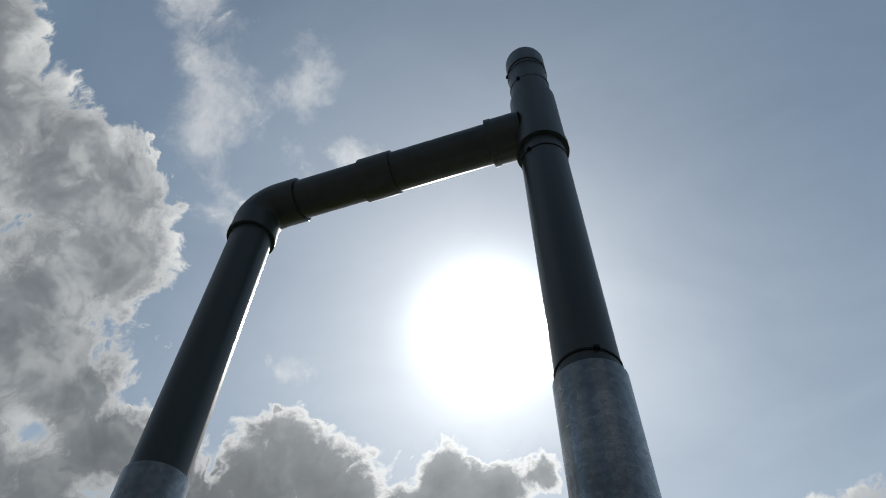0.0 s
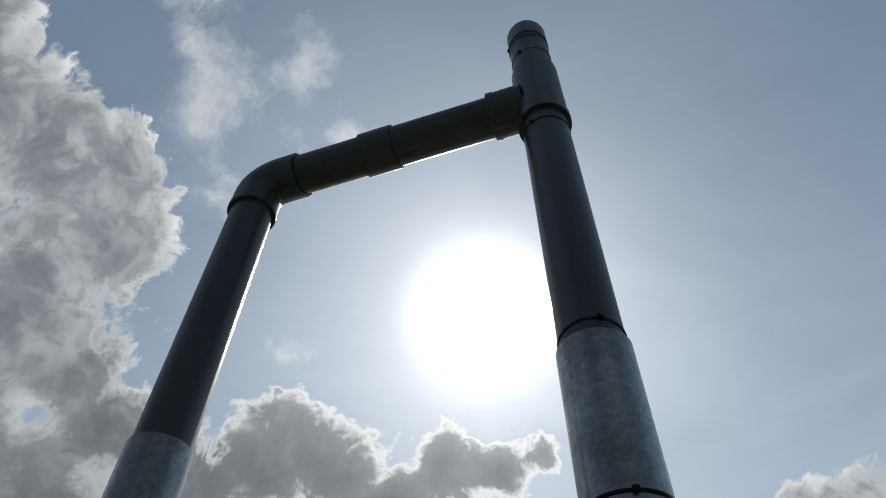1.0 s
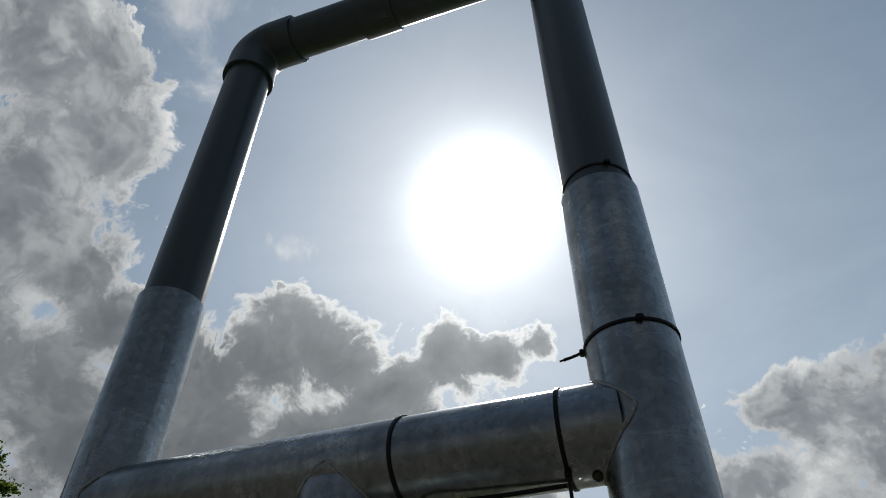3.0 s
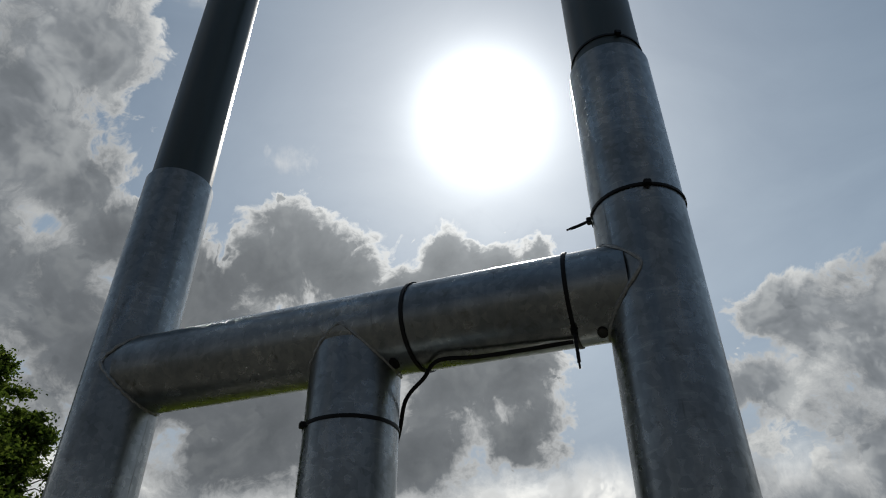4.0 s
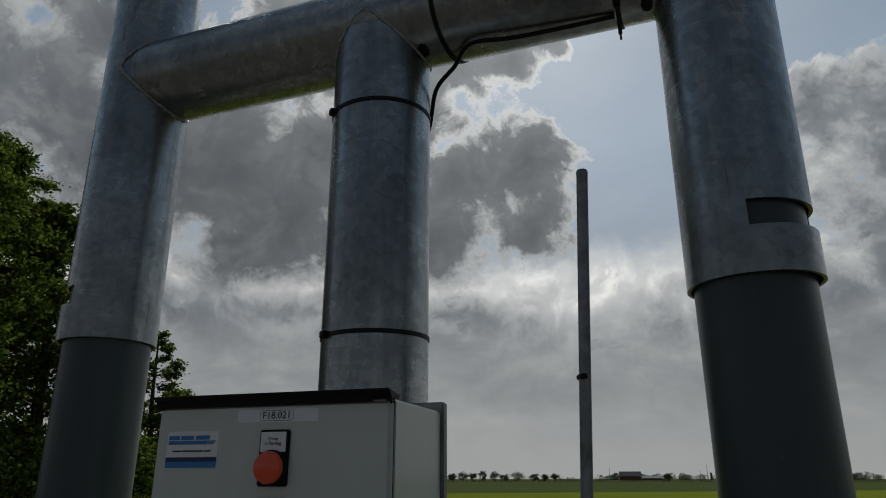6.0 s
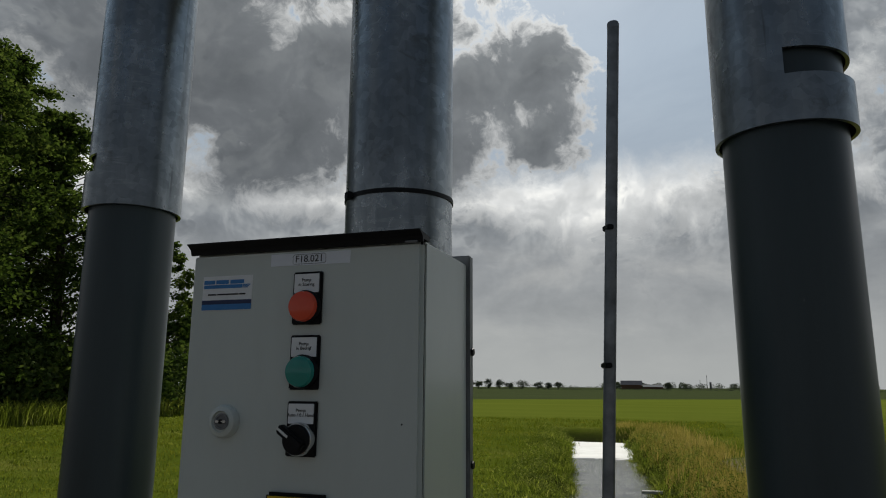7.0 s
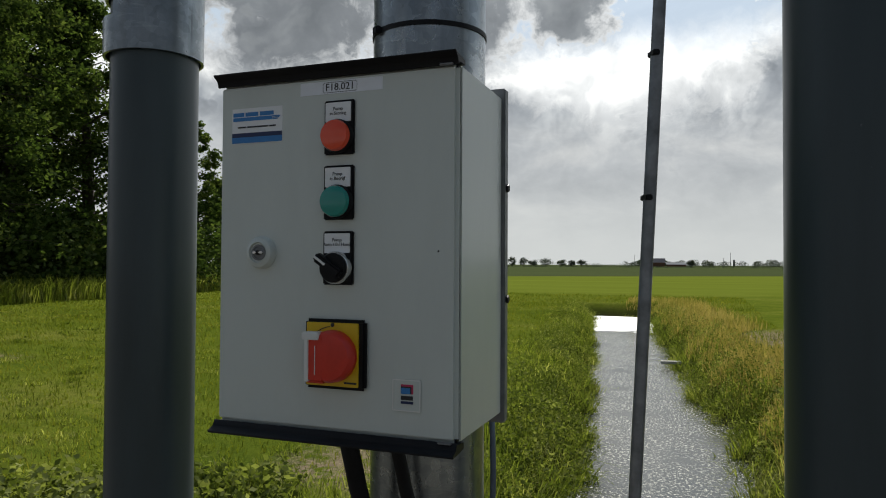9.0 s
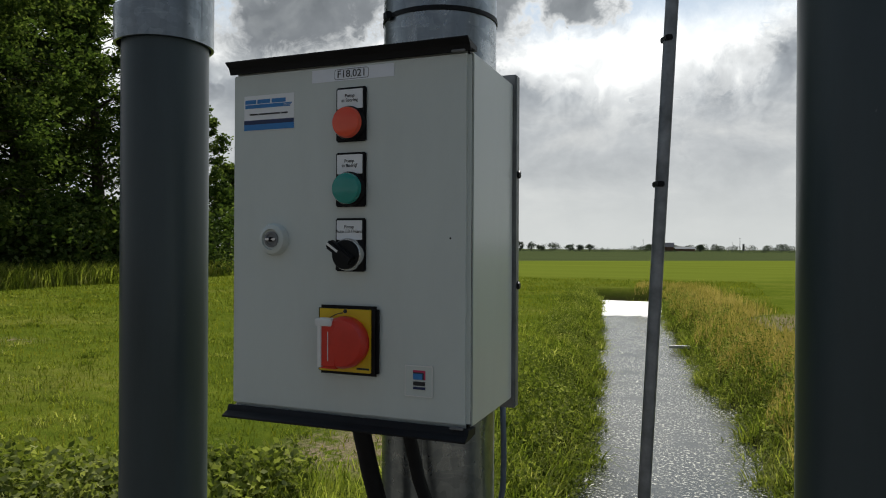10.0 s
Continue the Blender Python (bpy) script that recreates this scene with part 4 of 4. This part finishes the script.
# short lawn
x, y = scatter(420000, -24, 2, 2.6, 34, lambda x, y: (ditch_reach(x, y) > 0.7) * np.clip(9.0 / (from_eye(x, y) + 1) ** 1.25, 0, 1) * (y > -1.3 * x * 0.4 - 1))
blades("lawn_grass", x, y, grow.uniform(0.025, 0.065, len(x)) * (1 + from_eye(x, y) / 30), grow.uniform(0.003, 0.006, len(x)) * (1 + from_eye(x, y) / 9), grow.uniform(0.1, 0.9, len(x)), LAWN_BLADE, "short mown yellow-green lawn grass")
# left bank
x, y = scatter(150000, -6, 1.2, 2.6, 26.5, lambda x, y: (x < 0.83 - 0.1315 * y) * (ditch_reach(x, y) > 0.03) * np.clip(1.35 - ditch_reach(x, y) / 1.15, 0, 1) * np.clip(6 / from_eye(x, y), 0.12, 1))
size = grow.uniform(0.08, 0.27, len(x)) * (0.65 + 0.7 * clumpy(x, y, 2.2, 1.0)) * np.clip(1.15 - 0.45 * ditch_reach(x, y), 0.35, 1.2)
blades("bank_grass", x, y, size, grow.uniform(0.004, 0.009, len(x)) * (1 + from_eye(x, y) / 14), grow.uniform(0.3, 1.3, len(x)), BANK_BLADE, "rank green grass on the ditch bank")
# right bank, green near the water and dry above
x, y = scatter(150000, -3, 6, 3.2, 27, lambda x, y: (x > 0.83 - 0.1315 * y) * (ditch_reach(x, y) > -0.06) * np.clip(1.2 - ditch_reach(x, y) / 0.8, 0, 1) * np.clip(7 / from_eye(x, y), 0.15, 1))
size = grow.uniform(0.08, 0.27, len(x)) * (0.6 + 0.8 * clumpy(x, y, 2.6, 4.0))
blades("bank_grass", x, y, size, grow.uniform(0.004, 0.009, len(x)) * (1 + from_eye(x, y) / 14), grow.uniform(0.3, 1.2, len(x)), BANK_BLADE, "rank green grass along the water")
x, y = scatter(230000, -2.5, 6, 3.5, 30, lambda x, y: (x > 0.83 - 0.1315 * y) * (ditch_reach(x, y) > 0.30) * np.clip(1.3 - np.abs(ditch_reach(x, y) - 1.1) / 1.1, 0, 1) * (np.hypot(x - 1.85, (y - 14.8) * 0.4) > 0.85) * (0.35 + clumpy(x, y, 1.7, 7.0)) * np.clip(8 / from_eye(x, y), 0.2, 1))
blades("dry_grass", x, y, grow.uniform(0.10, 0.30, len(x)), grow.uniform(0.003, 0.007, len(x)) * (1 + from_eye(x, y) / 13), grow.uniform(0.05, 0.6, len(x)), DRY_BLADE, "reddish dry seeding grass above the bank")


# tufts that the mower left
tx, ty = scatter(900, -20, 0.5, 3.0, 24, lambda x, y: (ditch_reach(x, y) > 0.8) * np.clip(8.0 / from_eye(x, y), 0.2, 1))
pick = np.repeat(np.arange(len(tx)), 70)
x, y = tx[pick] + grow.normal(0, 0.10, len(pick)), ty[pick] + grow.normal(0, 0.06, len(pick))
blades("lawn_tufts", x, y, grow.uniform(0.04, 0.10, len(x)), grow.uniform(0.003, 0.006, len(x)) * (1 + from_eye(x, y) / 10), grow.uniform(0.3, 1.1, len(x)), BANK_BLADE, "darker tufts of longer grass in the lawn")
# tussocks bowing over the water's edge
tx, ty = scatter(2600, -3.2, 2.6, 2.9, 22, lambda x, y: np.clip((24 - y) / 8, 0, 1) * np.clip(1 - np.abs(ditch_reach(x, y) - 0.10) / 0.13, 0, 1) * (0.2 + clumpy(x, y, 3.1, 9.0)))
pick = np.repeat(np.arange(len(tx)), 60)
x, y = tx[pick] + grow.normal(0, 0.055, len(pick)), ty[pick] + grow.normal(0, 0.055, len(pick))
blades("tussock_grass", x, y, grow.uniform(0.16, 0.42, len(x)), grow.uniform(0.005, 0.010, len(x)) * (1 + from_eye(x, y) / 16), grow.uniform(0.5, 1.5, len(x)), BANK_BLADE, "arching tussocks of grass at the water's edge")


# leafy herbs in the foreground and along the banks
def herbs(name, x, y, height, leaves, leaf, label):
    count = len(x)
    z = ground_z(x, y)
    t = grow.uniform(0.15, 1, (count, leaves))
    spread = 0.10 * height[:, None] * (1.4 - t) + 0.02
    a = grow.uniform(0, 2 * math.pi, (count, leaves))
    bend_a = grow.uniform(0, 2 * math.pi, count)
    lean = grow.uniform(0, 0.35, count)
    px = x[:, None] + np.cos(a) * spread * 1.6 + (np.cos(bend_a) * lean * height)[:, None] * t ** 2
    py = y[:, None] + np.sin(a) * spread * 1.6 + (np.sin(bend_a) * lean * height)[:, None] * t ** 2
    pz = z[:, None] + height[:, None] * t
    centres = np.stack([px, py, pz], -1).reshape(-1, 3)
    verts, faces = leaf_quads(centres, grow.uniform(0.6, 1.3, len(centres)) * leaf)
    return tagged(link_mesh(name, quick_mesh(name, verts, faces), HERB_LEAF), label, "plants", kind="stuff")


x, y = scatter(5200, -6.5, -1.9, 1.0, 4.2, lambda x, y: np.clip((-1.95 - x) / 0.3, 0, 1) * np.clip(1.35 - np.abs(y - 3.55 - 0.39 * x) / 0.45, 0, 1) * (0.25 + clumpy(x, y, 2.4, 2.0)))
herbs("nettles", x, y, grow.uniform(0.10, 0.34, len(x)), 34, 0.050, "dark green leafy nettles beside the pipes")
x, y = scatter(26000, -6.5, -1.3, 1.0, 4.4, lambda x, y: np.clip((-1.4 - x) / 0.8, 0.05, 1) * np.clip(1.2 - np.abs(y - 3.6 - 0.39 * x) / 0.6, 0, 1))
blades("tall_grass", x, y, grow.uniform(0.08, 0.26, len(x)), grow.uniform(0.004, 0.008, len(x)), grow.uniform(0.2, 1.0, len(x)), BANK_BLADE, "tall tangled grass between the nettles")
x, y = scatter(26000, -4, 4, 2.9, 26, lambda x, y: (ditch_reach(x, y) > -0.02) * np.clip(1.2 - ditch_reach(x, y) / 1.0, 0, 1) * np.clip(1.5 * clumpy(x, y, 1.9, 5.0) - 0.15, 0, 1) * np.clip(9 / from_eye(x, y), 0.35, 1))
herbs("bank_herbs", x, y, grow.uniform(0.12, 0.40, len(x)), 22, 0.036, "leafy green weeds along the ditch")
# reeds in front of the wood
x, y = scatter(60000, -27, -21.5, 2, 30, lambda x, y: np.clip(1 - np.abs(x + 22.6 + 0.13 * (y - 15)) / 1.1, 0, 1))
blades("reeds", x, y, grow.uniform(0.35, 1.15, len(x)), grow.uniform(0.02, 0.045, len(x)), grow.uniform(0.15, 0.9, len(x)), BANK_BLADE, "pale green reeds before the wood", "reeds")


def tree(x, y, height, spread, seed, label, low=0.12, leaf=0.20, clumps=150, per=130, group="trees of the wood"):
    """Tapered trunk with limbs, and a crown of leaf clumps with gaps."""
    luck = np.random.default_rng(seed)
    ob = thing("tree", (x, y, 0), label, "tree", group)
    trunk = bmesh.new()
    lean_x, lean_y = luck.normal(0, 0.03, 2)
    spine = [Vector((x + lean_x * height * t + 0.12 * math.sin(5 * t + seed), y + lean_y * height * t + 0.10 * math.cos(4 * t + seed), -0.2 + height * 0.92 * t)) for t in np.linspace(0, 1, 10)]
    sweep(spine, [0.024 * height * (1 - 0.93 * t) + 0.012 for t in np.linspace(0, 1, 10)], 9, trunk)
    centres = []
    for i in range(clumps):
        t = low + (1 - low) * luck.uniform(0, 1) ** 0.85
        at = spine[min(8, int(t * 9))].lerp(spine[min(9, int(t * 9) + 1)], t * 9 - int(t * 9))
        reach = spread * (math.sin(math.pi * min(1.0, 0.16 + 0.80 * t)) ** 0.8) * luck.uniform(0.35, 1.05)
        a = luck.uniform(0, 2 * math.pi)
        end = at + Vector((math.cos(a) * reach, math.sin(a) * reach, luck.uniform(-0.05, 0.30) * reach))
        if i % 3 == 0:
            sag = at.lerp(end, 0.5) + Vector((0, 0, 0.10 * reach))
            sweep([at - Vector((0, 0, 0.15 * reach)), sag, end], [0.006 * height * (1 - t) + 0.02, 0.028, 0.010], 5, trunk)
        centres.append((*end, luck.uniform(0.28, 0.66) * (1.15 - 0.5 * t) * (spread / 3.2) ** 0.5))
    part("trunk", trunk, BARK, ob)
    cells = np.array(centres)
    pick = np.repeat(np.arange(len(cells)), per)
    offset = luck.normal(size=(len(pick), 3)) * np.array([0.62, 0.62, 0.42])
    pts = cells[pick, :3] + offset * cells[pick, 3:4]
    verts, faces = leaf_quads(pts, luck.uniform(0.55, 1.3, len(pts)) * leaf)
    link_mesh("crown", quick_mesh("crown", verts, faces), TREE_LEAF, ob)
    return ob


for x, y, h, s, seed in ((-25.6, 9.0, 16.5, 3.8, 1), (-26.6, 13.0, 17.5, 4.0, 2), (-25.2, 16.6, 17.0, 3.8, 3), (-27.0, 20.2, 17.6, 3.8, 4), (-26.4, 23.8, 15.4, 3.2, 5), (-30.0, 17.5, 18.6, 4.0, 6), (-30.5, 11.0, 18.6, 4.0, 7), (-30.5, 23.0, 17.5, 3.8, 13)):
    tree(x, y, h, s, seed, "tall dense broadleaf tree at the edge of a wood", 0.10, 0.20, 260, 140)
for x, y, h, s, seed in ((-27.0, 32.3, 10.6, 1.9, 8), (-29.0, 36.5, 7.4, 2.8, 9), (-31.0, 41.0, 7.2, 2.9, 10), (-32.5, 46.5, 6.7, 2.9, 11), (-34.0, 52.0, 6.2, 2.8, 12)):
    tree(x, y, h, s, seed, "lower round broadleaf tree at the end of the wood", 0.15, 0.20, 80, 120)
# dark undergrowth between the trunks
x, y = scatter(1700, -31, -24.0, 4, 32, lambda x, y: np.ones_like(x))
cells = np.stack([x, y, grow.uniform(0.3, 3.2, len(x))], 1)
pick = np.repeat(np.arange(len(cells)), 40)
verts, faces = leaf_quads(cells[pick] + grow.normal(size=(len(pick), 3)) * np.array([0.6, 0.6, 0.5]), grow.uniform(0.15, 0.32, len(pick)))
tagged(link_mesh("undergrowth", quick_mesh("undergrowth", verts, faces), TREE_LEAF), "dark shrubs under the trees of the wood", "undergrowth", kind="stuff")

# ---- board in the ditch ----
tagged(part("board", one_box(-0.29, 0.29, -0.06, 0.06, -0.025, 0.025, bevel=0.004, m=Matrix.Translation((-0.16, 13.7, -0.40)) @ Matrix.Rotation(radians(-3), 4, "Z") @ Matrix.Rotation(radians(-2), 4, "Y")), BOARD),
       "weathered pale board jutting over the water", "board")

# ---- far tree line and farms ----
def far_row(name, az0, az1, distance, low, high, density, seed, label):
    luck = np.random.default_rng(seed)
    count = int(abs(az1 - az0) * density)
    az = np.radians(luck.uniform(az0, az1, count))
    d = distance * luck.uniform(0.97, 1.03, count)
    h = luck.uniform(low, high, count) * (0.55 + 0.45 * np.abs(np.sin(az * 57 * 1.3 + seed)))
    pick = np.repeat(np.arange(count), 130)
    rad = h * 0.5
    pts = np.stack([0.33 + np.sin(az) * d, np.cos(az) * d, np.zeros(count)], 1)[pick]
    rise = luck.uniform(0.02, 1.0, len(pick))
    bulge = np.sqrt(np.clip(1 - ((rise - 0.42) / 0.60) ** 2, 0, 1)) * rad[pick]
    turn = luck.uniform(0, 2 * math.pi, len(pick))
    pts += np.stack([np.cos(turn) * bulge, np.sin(turn) * bulge, rise * h[pick]], 1)
    verts, faces = leaf_quads(pts, luck.uniform(0.6, 1.2, len(pts)) * h[pick] * 0.17)
    return tagged(link_mesh(name, quick_mesh(name, verts, faces), HAZED_LEAF), label, "trees", kind="stuff")


far_row("far_trees", -9.2, -6.1, 900, 2.2, 4.0, 9.0, 3, "faint low trees along the horizon")
far_row("far_trees", -6.0, -4.6, 900, 6.0, 8.5, 16.0, 4, "distant grove of trees on the horizon")
far_row("far_trees", -3.7, -1.5, 940, 7.0, 9.5, 14.0, 6, "distant grove behind a barn")
far_row("far_trees", -1.0, 24, 900, 4.0, 9.0, 11.0, 5, "distant line of trees along the horizon")
far_row("far_trees", -48, -17.5, 900, 4.5, 9.0, 8.0, 7, "distant line of trees along the horizon")
far_row("far_hedge", -30, 24, 420, 0.5, 1.0, 22.0, 9, "low distant hedge across the fields")


def far_tree(az, distance, height, width, seed):
    """A round field tree: short trunk and a crown of lumps."""
    luck = np.random.default_rng(seed)
    foot_at = Vector((0.33 + math.sin(radians(az)) * distance, math.cos(radians(az)) * distance, 0))
    ob = thing("tree", foot_at, "distant round field tree, hazy dark green", "tree", "field trees on the horizon")
    part("trunk", sweep([foot_at, foot_at + UP * height * 0.3, foot_at + UP * height * 0.7], [0.32, 0.25, 0.08], 6), BARK, ob)
    lumps = luck.normal(size=(26, 3))
    lumps /= np.linalg.norm(lumps, axis=1)[:, None]
    lumps *= np.array([width * 0.36, width * 0.36, height * 0.37]) * luck.uniform(0.45, 1.05, 26)[:, None]
    pick = np.repeat(np.arange(26), 45)
    pts = lumps[pick] + luck.normal(size=(len(pick), 3)) * np.array([width * 0.085, width * 0.085, height * 0.075])
    pts += np.array([foot_at.x, foot_at.y, height * 0.50])
    verts, faces = leaf_quads(pts, luck.uniform(0.5, 1.1, len(pts)) * 0.75)
    link_mesh("crown", quick_mesh("crown", verts, faces), HAZED_LEAF, ob)


for seed, (az, h, w) in enumerate(((-17.3, 6.4, 6), (-16.5, 7.0, 7), (-15.7, 6.4, 6), (-14.9, 7.6, 5.5), (-14.0, 7.2, 6), (-13.2, 5.6, 7), (-12.15, 7.3, 10.5), (-10.85, 5.6, 7.5), (-10.1, 5.0, 5), (-9.3, 5.7, 5.5), (-0.85, 6.2, 5))):
    far_tree(az, 520, h, w * 1.35, 40 + seed)


def farm(az, distance, length, height, roof_mat, label):
    centre = Vector((0.33 + math.sin(radians(az)) * distance, math.cos(radians(az)) * distance, 0))
    m = Matrix.Translation(centre) @ Matrix.Rotation(radians(-az), 4, "Z")
    ob = thing("farm_building", centre, label, "farm building")
    part("wall", one_box(-length / 2, length / 2, -6, 6, 0, height * 0.5, m=m), BRICKWORK, ob)
    bm = bmesh.new()
    v = [bm.verts.new(m @ Vector(p)) for p in ((-length / 2 - 0.5, -6.6, height * 0.48), (length / 2 + 0.5, -6.6, height * 0.48), (length / 2 + 0.5, 6.6, height * 0.48), (-length / 2 - 0.5, 6.6, height * 0.48), (-length / 2 - 0.5, 0, height), (length / 2 + 0.5, 0, height))]
    for f in ((0, 1, 5, 4), (2, 3, 4, 5), (0, 4, 3), (1, 2, 5), (0, 3, 2, 1)):
        bm.faces.new([v[i] for i in f])
    part("roof", bm, roof_mat, ob, smooth=False)


farm(-1.95, 780, 20, 4.6, ROOFING, "distant long barn with a pale roof")
farm(-3.6, 800, 22, 9.0, TILES, "distant farmhouse with a grey roof")
for az, tall, thick_foot in ((2.0, 20, 0.5), (1.5, 13, 0.5), (-5.1, 17, 0.35)):
    mast_at = heading(az, 0) * 1100
    mast = thing("mast", mast_at, "thin distant mast above the tree line", "mast", "masts on the horizon")
    part("pole", sweep([mast_at, mast_at + UP * tall], [thick_foot, 0.2], 6), PLATE, mast)
    part("crosspiece", sweep([mast_at + UP * tall * 0.9 - Vector((0.9, 0, 0)), mast_at + UP * tall * 0.9 + Vector((0.9, 0, 0))], 0.15, 6), PLATE, mast)
stack_at = heading(2.25, 0) * 1050
tagged(part("chimney", lathe([(1.6, 0.0), (1.3, 8.0), (1.45, 8.6), (1.45, 9.4)], 16, Matrix.Translation(stack_at)), TILES), "distant grey chimney above the tree line", "chimney")
